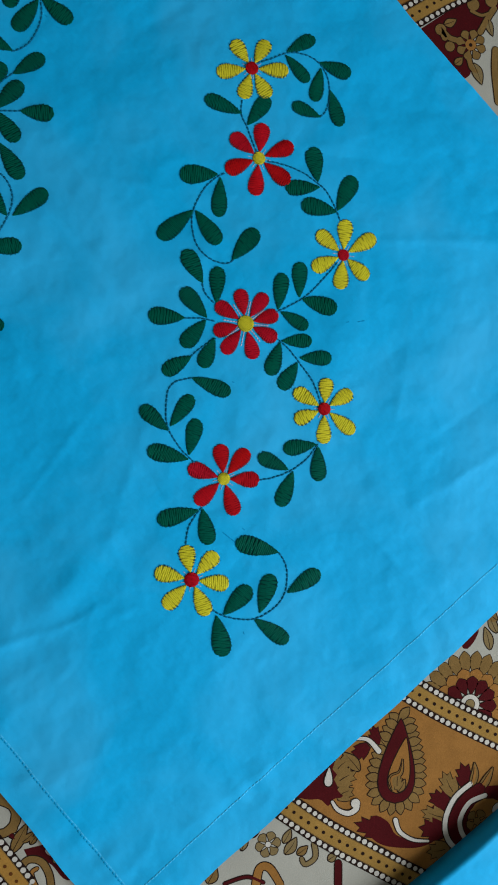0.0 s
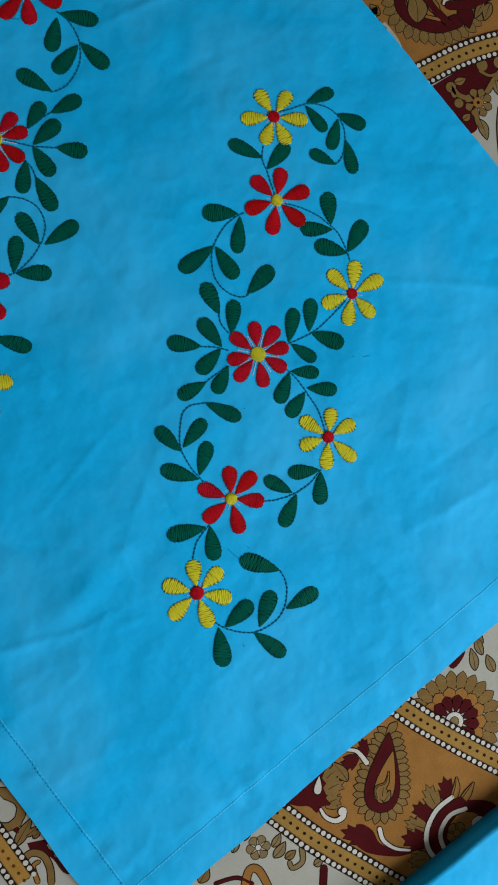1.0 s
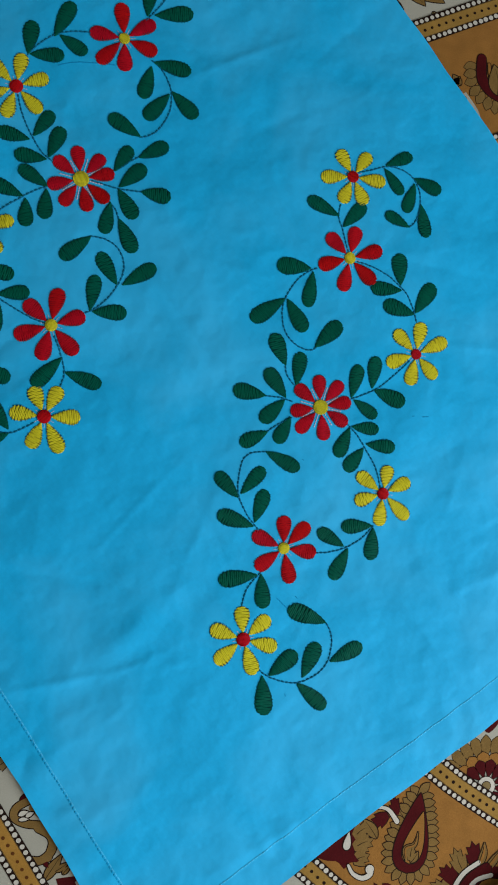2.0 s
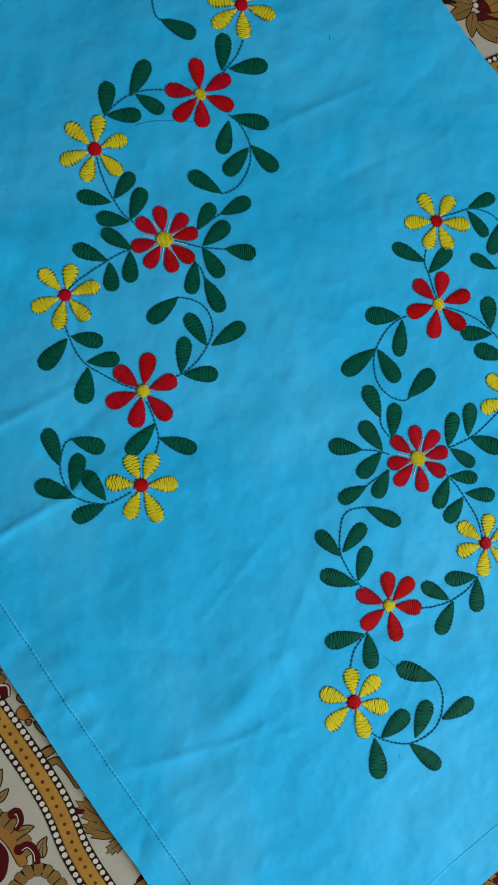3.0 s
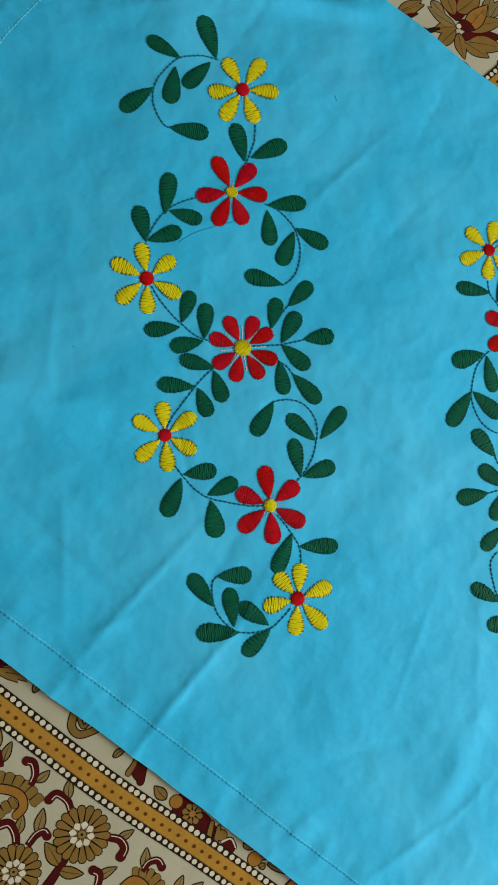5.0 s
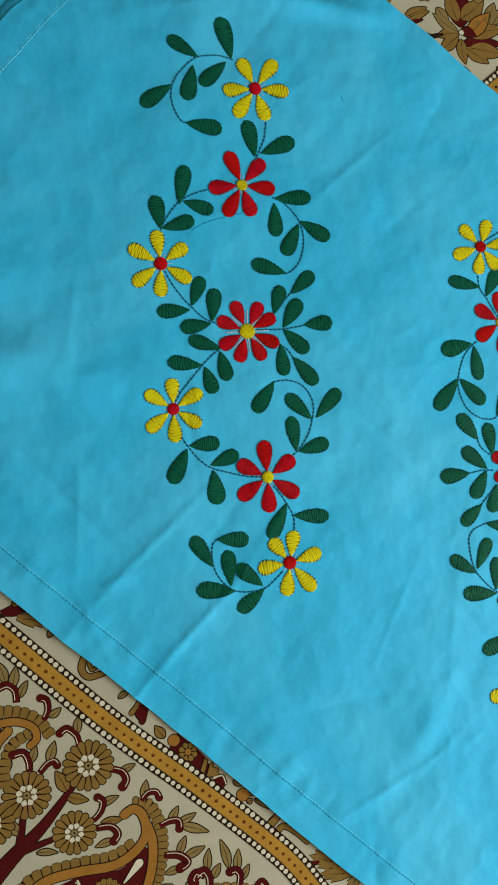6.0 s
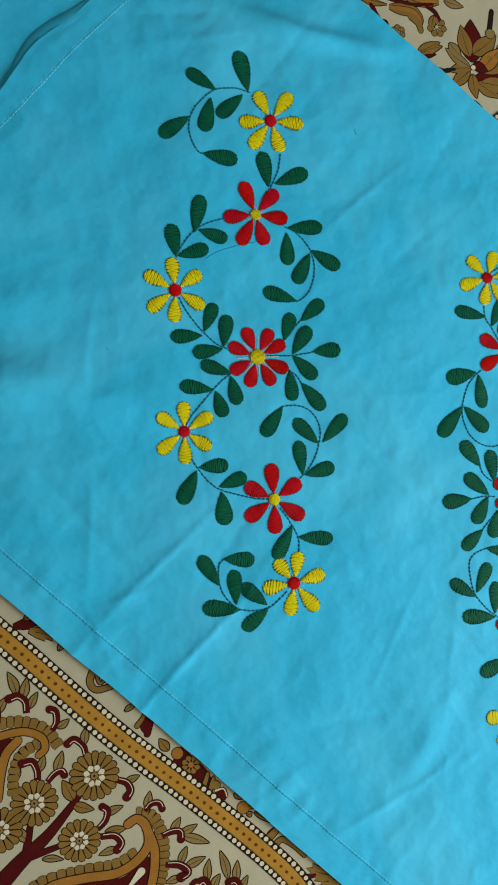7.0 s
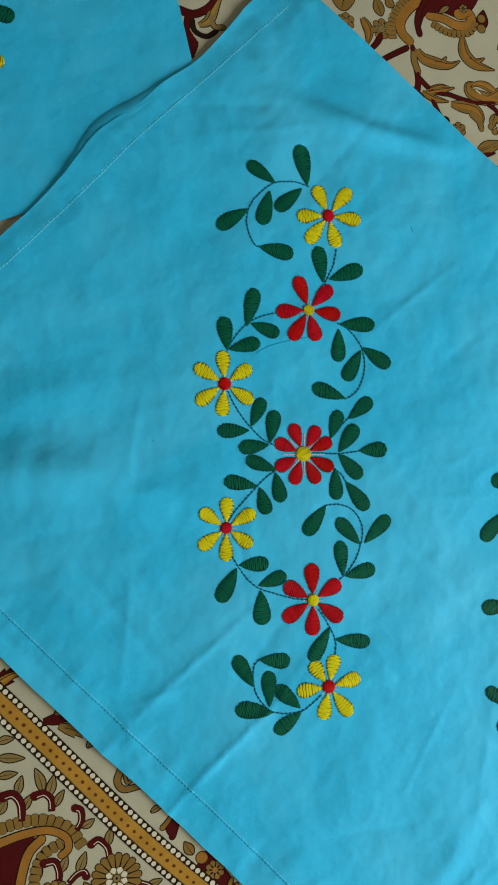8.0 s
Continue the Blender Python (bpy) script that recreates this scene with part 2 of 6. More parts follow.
def cover_z(x, y):
    """Height of the cotton over its plane: drift, creases, hems and the open mouth's wavy edge."""
    p = Vector((x, y))
    z = 0.0012 * noise.noise((x * 9, y * 9, 0.3)) + 0.0008 * noise.noise((x * 24, y * 24, 4.1)) + 0.0005 * (0.5 - abs(noise.noise((x * 58, y * 58, 7.7)))) + 0.0007 * (0.4 - abs(noise.noise((x * 13, y * 17, 2.7))))
    for ax, ay, bx, by, high, wide in CREASES:
        if abs(x - (ax + bx) / 2) > 0.14 or abs(y - (ay + by) / 2) > 0.14:
            continue
        d = Vector((bx - ax, by - ay))
        run = d.length
        d /= run
        along = (x - ax) * d.x + (y - ay) * d.y
        if -0.03 < along < run + 0.03:
            side = (x - ax) * d.y - (y - ay) * d.x + 0.0018 * noise.noise((x * 14, y * 14, ax * 9))
            if abs(side) < 6 * wide:
                fade = min(1, max(0, (along + 0.03) / 0.05)) * min(1, max(0, (run + 0.03 - along) / 0.05))
                if wide < 0.0065:
                    z += high * fade * math.exp(-math.sqrt((side / wide) ** 2 + 0.04)) * (1.25 if side > 0 else 1.0)
                else:
                    z += high * fade * math.exp(-(side / wide) ** 2)
    for line, hem in ((FRONT, 0.0220), (LEFT, 0.0190), (MOUTH, 0.0130)):
        d = away(p, line)
        if d < hem + 0.012:
            run = (p - line[0]).dot(line[1])
            pucker = noise.noise((run * 105, d * 14, 2.0 + hem)) * 0.00075 + noise.noise((x * 40, y * 40, 5.0)) * 0.0005
            z += pucker * math.exp(-((d - hem) / 0.011) ** 2)
            z += 0.00006 * min(1, max(0, (hem - d) / 0.002))
    d = away(p, MOUTH)
    if d < 0.09:
        run = (p - MOUTH[0]).dot(MOUTH[1])
        lift = 0.0018 * math.exp(-((run + 0.015) / 0.04) ** 2)
        z += lift * (1 - d / 0.09) ** 2
        z -= 0.0014 * max(0.0, 1 - d / 0.02) * (1 - math.exp(-((run + 0.005) / 0.05) ** 4))
    return max(z, -0.0014)


def cover_mesh(corners, step, height, wave=0.0, sway=None):
    """Cotton laid between four corners, over the given height."""
    a, b, c, d = corners
    nu, nv = int((b - a).length / step), int((d - a).length / step)
    bm = bmesh.new()
    rows = []
    for j in range(nv + 1):
        v = j / nv
        row = []
        for i in range(nu + 1):
            u = i / nu
            p = a * (1 - u) * (1 - v) + b * u * (1 - v) + c * u * v + d * (1 - u) * v
            rim = min(u * nu, (1 - u) * nu, v * nv, (1 - v) * nv) * step
            if rim < 0.03:
                k = (1 - rim / 0.03) * wave
                p = p + Vector((k * noise.noise((p.x * 30, p.y * 30, 1.5)), k * noise.noise((p.x * 30, p.y * 30, 8.5))))
            if sway:
                p = p + sway(p) * max(0, 1 - (1 - v) * nv * step / 0.06) ** 2
            row.append(bm.verts.new((p.x, p.y, height(p.x, p.y))))
        rows.append(row)
    for j in range(nv):
        for i in range(nu):
            bm.faces.new((rows[j][i], rows[j][i + 1], rows[j + 1][i + 1], rows[j + 1][i])).smooth = True
    return bm


def mouth_sway(p):
    """The open mouth's edge swings out over the cover behind."""
    run = (p - MOUTH[0]).dot(MOUTH[1])
    out = 0.001 + 0.0075 * math.exp(-((run + 0.018) / 0.032) ** 2) + 0.003 * math.exp(-((run - 0.036) / 0.02) ** 2) + 0.005 * math.exp(-((run - 0.12) / 0.03) ** 2)
    return Vector((-MOUTH[1].y, MOUTH[1].x)) * out


def thicken(ob, thick, rim=True):
    shell = ob.modifiers.new("thickness", "SOLIDIFY")
    shell.thickness, shell.offset, shell.use_rim = thick, -1.0, rim
    return ob


def mouth_lip(run):
    """How far the lower ply shows beyond the open mouth's edge."""
    return 0.0005 + 0.0078 * math.exp(-((run + 0.004) / 0.036) ** 2)


cover = tagged(new("pillow_cover"), "blue cotton pillow cover with two embroidered flower garlands", "pillow cover")
cover.location = (0, 0, 0)
thicken(part("cotton", cover_mesh((SOUTH, EAST, NORTH, WEST), 0.0018, cover_z, 0.0011, mouth_sway), BLUE, cover), 0.0005, False)

lining, rows = bmesh.new(), []
for i in range(111):
    run = -0.115 + i * 0.002
    q = MOUTH[0] + MOUTH[1] * run
    q = q + mouth_sway(q)
    out = Vector((-MOUTH[1].y, MOUTH[1].x))
    fold, bulge = 0.0004 * noise.noise((run * 60, 0.0, 3.0)), math.exp(-((run + 0.004) / 0.045) ** 2)
    rows.append([lining.verts.new((*(q + out * off), z)) for off, z in ((-0.020, -0.0018), (-0.003, -0.0012 + 0.0022 * bulge), (mouth_lip(run) * 0.45, -0.0014 + 0.0013 * bulge + fold), (mouth_lip(run) * 0.85 + fold, -0.0017 + 0.0003 * bulge), (mouth_lip(run) + fold, -0.0021))])
for a, b in zip(rows, rows[1:]):
    for k in range(4):
        lining.faces.new((a[k], b[k], b[k + 1], a[k + 1])).smooth = True
part("lower_ply", lining, BLUE, cover, "lower ply of the open mouth")


# ---- embroidery ----
def teardrop(u):
    """Half width of a satin-stitched leaf along its length, 1 at the widest."""
    return max(0.05, (u ** 0.72) * math.sqrt(max(0.0, 1 - u ** 3.2)) / 0.632)


def oval(u):
    """Half width of a petal along its length, fullest just past the middle."""
    return max(0.06, (u ** 0.80) * math.sqrt(max(0.0, 1 - u ** 2.9)) / 0.590)


def satin(base, tip, wide, height, pitch, slant, gap, pad, shape=teardrop, tick=0.45, every=1):
    """A padded petal of cross stitches: threads above (slot 0), an underlay below, coloured darker as shade in the gaps
    (slot 1), pulled stitch ends at the rim (slot 2). Millimetres in, metres out.
    """
    base, tip = Vector(base), Vector(tip)
    axis = tip - base
    size = axis.length
    axis /= size
    across = Vector((-axis.y, axis.x))
    bm = bmesh.new()

    def vert(s, w, z):
        p = (base + axis * s + across * w) / 1000
        return bm.verts.new((p.x, p.y, height(p.x, p.y) + z / 1000))

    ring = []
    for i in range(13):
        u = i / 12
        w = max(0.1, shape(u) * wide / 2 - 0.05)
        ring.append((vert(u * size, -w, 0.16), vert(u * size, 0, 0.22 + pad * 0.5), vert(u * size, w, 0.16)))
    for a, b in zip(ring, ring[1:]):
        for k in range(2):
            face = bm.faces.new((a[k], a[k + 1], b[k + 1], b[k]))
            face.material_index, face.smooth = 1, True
    count = max(6, int(size / pitch))
    turn = random.choice((-1, 1))
    for i in range(count):
        u = (i + 0.5) / count
        half = shape(u) * wide / 2
        ends = (random.uniform(-0.12, 0.22), random.uniform(-0.12, 0.22))
        thick = pitch * (1 - gap) * random.uniform(0.9, 1.12) / 2
        rise = random.uniform(0.8, 1.2)
        lean = turn * slant * random.uniform(0.4, 1.6) + (0.05 if i % 2 else -0.05)
        strip = []
        for k in range(7):
            v = -1 + k / 3
            s = u * size + lean * v * half + pitch * 0.07 * math.sin(v * 4.0 + i * 1.9)
            z = 0.25 + pad * (1 - v * v) * rise
            row = []
            slim = thick * (0.5 if k in (0, 6) else 1.0)
            for q, up in ((s - slim, -0.07), (s, 0.13), (s + slim, -0.07)):
                q = min(max(q, 0.0), size)
                edge = shape(q / size) * wide / 2 + (0 if q > 0.97 * size else ends[0] if v > 0 else ends[1])
                row.append(vert(q, v * edge, z + up))
            strip.append(row)
        for a, b in zip(strip, strip[1:]):
            for k in range(2):
                bm.faces.new((a[k], b[k], b[k + 1], a[k + 1])).smooth = True
        if tick and i % every == 0 and 0.12 < u:
            for side in (-1, 1):
                s = (i + 1) / count * size + lean * side * half
                if s > 0.985 * size or random.random() < 0.2:
                    continue
                edge = shape(s / size) * wide / 2
                reach, fat = tick * random.uniform(0.6, 1.2), 0.16 + 0.06 * pitch
                face = bm.faces.new((vert(s - fat, side * (edge - 0.6), 0.62), vert(s + fat, side * (edge - 0.6), 0.62), vert(s + fat * 0.6, side * (edge + reach), 0.22), vert(s - fat * 0.6, side * (edge + reach), 0.22)))
                face.material_index = 2
    return bm


def thread_line(points, height, long, thick, gap, lift=0.25, loft=0.4):
    """Running stitches along a line: one small rounded thread after the other."""
    bm = bmesh.new()
    line = spline(points, long)
    for a, b in zip(line, line[1:]):
        d = b - a
        side = Vector((-d.y, d.x)).normalized() * thick / 2
        a, b = a + d * gap / 2 + side * random.uniform(-0.25, 0.25), b - d * gap / 2 + side * random.uniform(-0.25, 0.25)
        rows = []
        for u, w, z in ((0, 0.45, 0.0), (0.15, 0.95, 0.6), (0.5, 1.05, 1.0), (0.85, 0.95, 0.6), (1, 0.45, 0.0)):
            p = a.lerp(b, u)
            row = []
            for q, up in ((p - side * w, 0), (p - side * w * 0.5, 0.8), (p + side * w * 0.5, 0.8), (p + side * w, 0)):
                q = q / 1000
                row.append(bm.verts.new((q.x, q.y, height(q.x, q.y) + (0.05 + lift * z + up * thick * loft * (0.4 + z)) / 1000)))
            rows.append(row)
        for r, s in zip(rows, rows[1:]):
            for k in range(3):
                bm.faces.new((r[k], r[k + 1], s[k + 1], s[k])).smooth = True
    return bm


def embroidered_leaf(base, tip, wide, thing=cover, height=cover_z):
    gap, pitch = random.choice(((0.0, 0.85), (0.0, 1.0), (0.02, 1.1), (0.05, 1.2)))
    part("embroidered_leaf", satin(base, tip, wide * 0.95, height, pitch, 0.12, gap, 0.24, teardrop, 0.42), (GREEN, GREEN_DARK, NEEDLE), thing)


def embroidered_stem(points, thing=cover, height=cover_z):
    part("embroidered_stem", thread_line(points, height, 2.7, 1.0, 0.07, 0.12, 0.25), NAVY, thing)


def embroidered_flower(centre, radius, wide, colour, tips):
    thread, under, heart, heart_under = (YELLOW, YELLOW_DARK, RED, RED_DARK) if colour == "yellow" else (RED, RED_DARK, YELLOW, YELLOW_DARK)
    c = Vector(centre)
    bm = bmesh.new()
    rings = [[bm.verts.new(((c.x + r * math.cos(a)) / 1000, (c.y + r * math.sin(a)) / 1000, cover_z(c.x / 1000, c.y / 1000) + z / 1000)) for a in [k * math.tau / 18 for k in range(18)]]
             for r, z in ((radius * 1.06, 0.05), (radius * 0.98, 0.55), (radius * 0.6, 0.85))]
    for lo, hi in zip(rings, rings[1:]):
        for k in range(18):
            face = bm.faces.new((lo[k], lo[(k + 1) % 18], hi[(k + 1) % 18], hi[k]))
            face.smooth, face.material_index = True, 1
    bm.faces.new(rings[-1])
    count = int(2 * radius / 0.7)
    lean = random.uniform(0, math.pi)
    for i in range(count):
        w = -radius + (i + 0.5) * 2 * radius / count
        reach = math.sqrt(max(0.05, radius * radius - w * w))
        strip = []
        for k in range(5):
            s = (k / 2 - 1) * reach
            z = 0.55 + 0.45 * (1 - (k / 2 - 1) ** 2)
            row = []
            for t, up in ((-0.3, -0.1), (0, 0.12), (0.3, -0.1)):
                x, y = s * math.cos(lean) - (w + t) * math.sin(lean), s * math.sin(lean) + (w + t) * math.cos(lean)
                row.append(bm.verts.new(((c.x + x) / 1000, (c.y + y) / 1000, cover_z(c.x / 1000, c.y / 1000) + (z + up) / 1000)))
            strip.append(row)
        for a, b in zip(strip, strip[1:]):
            for k in range(2):
                bm.faces.new((a[k], b[k], b[k + 1], a[k + 1])).smooth = True
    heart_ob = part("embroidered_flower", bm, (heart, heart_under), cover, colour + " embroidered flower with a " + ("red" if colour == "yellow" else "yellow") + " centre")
    ways = sorted(math.atan2(tip[1] - c.y, tip[0] - c.x) for tip in tips)
    far = sum((Vector(tip) - c).length for tip in tips) / len(tips)
    for k, way in enumerate(ways):
        after = ways[(k + 1) % len(ways)] + (math.tau if k + 1 == len(ways) else 0.0)
        mid = Vector((math.cos((way + after) / 2), math.sin((way + after) / 2)))
        end, thick = (0.64, 0.62) if len(tips) == 8 else (0.31, 0.36)
        part("pale_stitch_line", thread_line([c + mid * radius, c + mid * far * end], cover_z, 1.9, thick, 0.08, 0.15, 0.2), PINK, heart_ob)
    for tip in tips:
        q = Vector(tip)
        start = c + (q - c).normalized() * radius * 1.05
        if colour == "yellow":
            gap, pitch = random.choice(((0.0, 0.9), (0.0, 1.1), (0.02, 1.25)))
            stitches = satin(start, c + (q - c) * 0.975, wide * 0.89, cover_z, pitch, 0.10, gap, 0.24, oval, 0.6)
        else:
            stitches = satin(start, c + (q - c) * 0.985, wide * 0.87, cover_z, 0.62, 0.10, 0.0, 0.24, oval, 0.5, 2)
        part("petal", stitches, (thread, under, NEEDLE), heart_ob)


def first_garland():
    """Seven flowers with their leaves and stems, in millimetres."""
    embroidered_leaf((20.4, 161.5), (37.0, 171.7), 8.8)
    embroidered_leaf((19.8, 159.2), (33.8, 144.6), 8.4)
    embroidered_leaf((41.2, 153.6), (37.4, 133.4), 8.9)
    embroidered_leaf((40.1, 156.9), (59.3, 151.5), 10.0)
    embroidered_leaf((46.9, 141.3), (53.7, 119.8), 9.2)
    embroidered_leaf((41.5, 124.5), (24.4, 130.6), 8.1)
    embroidered_leaf((-5.2, 123.2), (-27.0, 130.5), 9.3)
    embroidered_leaf((-1.7, 116.5), (10.3, 133.9), 9.7)
    embroidered_leaf((-18.4, 86.5), (-40.3, 84.7), 11.7)
    embroidered_leaf((-16.8, 84.6), (-17.2, 61.5), 9.6)
    embroidered_leaf((-32.1, 64.5), (-51.5, 47.0), 11.2)
    embroidered_leaf((-30.7, 64.3), (-16.3, 45.7), 10.9)
    embroidered_leaf((-8.8, 37.0), (5.6, 55.4), 11.3)
    embroidered_leaf((40.8, 85.8), (37.1, 106.1), 10.9)
    embroidered_leaf((42.0, 82.8), (21.7, 81.0), 9.9)
    embroidered_leaf((52.8, 69.6), (62.7, 90.6), 11.3)
    embroidered_leaf((52.5, 68.8), (31.3, 72.2), 11.0)
    embroidered_leaf((-25.5, 22.6), (-36.4, 41.2), 10.8)
    embroidered_leaf((-17.2, 11.2), (-17.0, 32.6), 9.8)
    embroidered_leaf((-22.6, 2.6), (-37.4, 18.7), 10.5)
    embroidered_leaf((-35.4, 1.8), (-56.2, 2.6), 10.7)
    embroidered_leaf((-23.2, 1.2), (-36.2, -15.0), 10.5)
    embroidered_leaf((-18.0, -8.9), (-24.7, -26.7), 9.8)
    embroidered_leaf((-31.0, -20.2), (-47.1, -30.6), 9.7)
    embroidered_leaf((-30.2, -32.8), (-7.8, -40.9), 9.7)
    embroidered_leaf((18.8, 9.1), (21.0, 30.6), 9.6)
    embroidered_leaf((31.2, 16.9), (31.2, 37.7), 9.7)
    embroidered_leaf((32.7, 16.3), (53.9, 10.7), 11.1)
    embroidered_leaf((20.6, 8.0), (36.8, -0.8), 8.6)
    embroidered_leaf((21.4, -9.2), (39.4, -8.4), 8.6)
    embroidered_leaf((20.6, -10.1), (14.8, -29.7), 10.0)
    embroidered_leaf((32.5, -18.8), (51.4, -18.2), 9.3)
    embroidered_leaf((31.2, -21.5), (21.5, -37.5), 10.0)
    embroidered_leaf((-43.2, -63.5), (-59.0, -50.1), 9.6)
    embroidered_leaf((-42.0, -61.0), (-29.8, -42.8), 9.6)
    embroidered_leaf((-31.0, -77.3), (-26.9, -56.2), 9.9)
    embroidered_leaf((-31.2, -79.7), (-54.6, -74.9), 10.6)
    embroidered_leaf((27.3, -84.6), (9.3, -76.6), 9.2)
    embroidered_leaf((30.2, -85.5), (22.5, -106.2), 10.2)
    embroidered_leaf((43.6, -69.3), (24.0, -72.6), 9.6)
    embroidered_leaf((44.3, -70.3), (45.6, -91.0), 10.0)
    embroidered_leaf((-24.7, -108.8), (-48.0, -115.4), 10.6)
    embroidered_leaf((-22.4, -108.0), (-18.1, -128.7), 10.3)
    embroidered_leaf((22.5, -132.9), (-2.7, -127.0), 11.5)
    embroidered_leaf((28.3, -156.2), (47.4, -143.7), 10.5)
    embroidered_leaf((12.2, -168.0), (18.8, -145.5), 11.1)
    embroidered_leaf((-8.8, -168.9), (6.7, -152.8), 11.3)
    embroidered_leaf((-12.9, -169.4), (-8.0, -193.0), 11.6)
    embroidered_leaf((9.2, -171.5), (29.4, -185.0), 10.0)
    embroidered_stem([(2.7, 153.2), (11.6, 156.6), (20.8, 160.8), (29.5, 161.0), (39.3, 157.2), (45.4, 148.1), (46.7, 136.5), (44.3, 127.7), (40.8, 124.4)])
    embroidered_stem([(-5.3, 131.1), (-5.6, 123.1), (-2.4, 116.4), (1.8, 106.1), (4.2, 101.0)])
    embroidered_stem([(10.3, 96.3), (20.5, 94.6), (31.7, 90.9), (39.3, 86.0), (45.4, 81.3), (49.9, 74.6), (52.8, 68.9), (54.7, 64.0)])
    embroidered_stem([(-14.2, 87.4), (-20.0, 83.9), (-26.5, 76.7), (-31.8, 64.9), (-32.6, 55.9), (-30.0, 45.7), (-24.3, 38.5), (-17.1, 35.1), (-11.2, 34.6), (-7.7, 37.1)])
    embroidered_stem([(-25.9, 22.6), (-23.8, 16.5), (-18.6, 11.1)])
    embroidered_stem([(-36.6, 1.7), (-25.7, 2.0), (-17.9, 0.6)])
    embroidered_stem([(-16.9, -9.2), (-24.6, -14.4), (-32.0, -21.0)])
    embroidered_stem([(-30.2, -32.8), (-38.6, -34.8), (-43.4, -39.3), (-44.6, -48.1), (-44.2, -58.4), (-41.7, -65.1), (-36.1, -73.4), (-30.5, -78.9), (-27.6, -81.9)])
    embroidered_stem([(16.4, 7.1), (25.2, 11.4), (35.8, 18.4), (46.3, 29.5), (53.9, 38.9)])
    embroidered_stem([(17.6, -7.4), (24.9, -12.9), (32.7, -22.1), (40.7, -32.6), (45.7, -45.2)])
    embroidered_stem([(9.5, -90.9), (17.2, -89.7), (27.7, -85.7), (36.3, -79.6), (41.3, -74.0), (44.6, -68.9)])
    embroidered_stem([(-22.4, -107.0), (-26.5, -112.3), (-30.1, -119.3), (-31.6, -128.9)])
    embroidered_stem([(-15.9, -165.7), (-8.8, -169.6), (1.7, -171.7), (10.3, -171.1), (20.4, -165.4), (26.3, -157.6), (28.0, -147.9), (26.8, -139.3), (22.5, -132.9)])
    embroidered_flower((0.0, 149.9), 3.6, 9.8, 'yellow', [(-11.7, 166.1), (9.1, 167.6), (-21.1, 145.6), (22.2, 150.0), (-5.0, 131.2), (10.8, 132.8)])
    embroidered_flower((5.5, 97.5), 3.6, 10.8, 'red', [(7.2, 118.7), (26.0, 106.8), (24.1, 83.8), (3.7, 75.1), (-14.3, 88.7), (-11.3, 110.6)])
    embroidered_flower((57.3, 43.6), 3.3, 10.2, 'yellow', [(58.3, 65.2), (77.1, 56.1), (72.9, 29.8), (55.5, 22.4), (38.0, 33.8), (40.7, 56.7)])
    embroidered_flower((0.0, 0.0), 4.6, 9.9, 'red', [(-4.0, 20.2), (11.7, 18.4), (19.3, 6.6), (18.8, -8.5), (5.6, -20.8), (-12.9, -18.1), (-18.9, -5.8), (-17.9, 11.1)])
    embroidered_flower((47.8, -48.2), 3.6, 9.7, 'yellow', [(48.8, -29.6), (64.6, -37.3), (66.8, -62.2), (47.9, -69.4), (29.8, -56.0), (29.0, -37.4)])
    embroidered_flower((-10.5, -90.6), 3.5, 10.7, 'red', [(-13.2, -70.3), (3.5, -73.1), (10.5, -90.8), (-3.1, -111.9), (-26.6, -105.5), (-31.6, -84.2)])
    embroidered_flower((-27.6, -148.8), 4.1, 10.5, 'yellow', [(-31.7, -128.6), (-13.0, -132.9), (-5.5, -151.5), (-17.7, -169.8), (-43.1, -165.2), (-49.2, -144.2)])


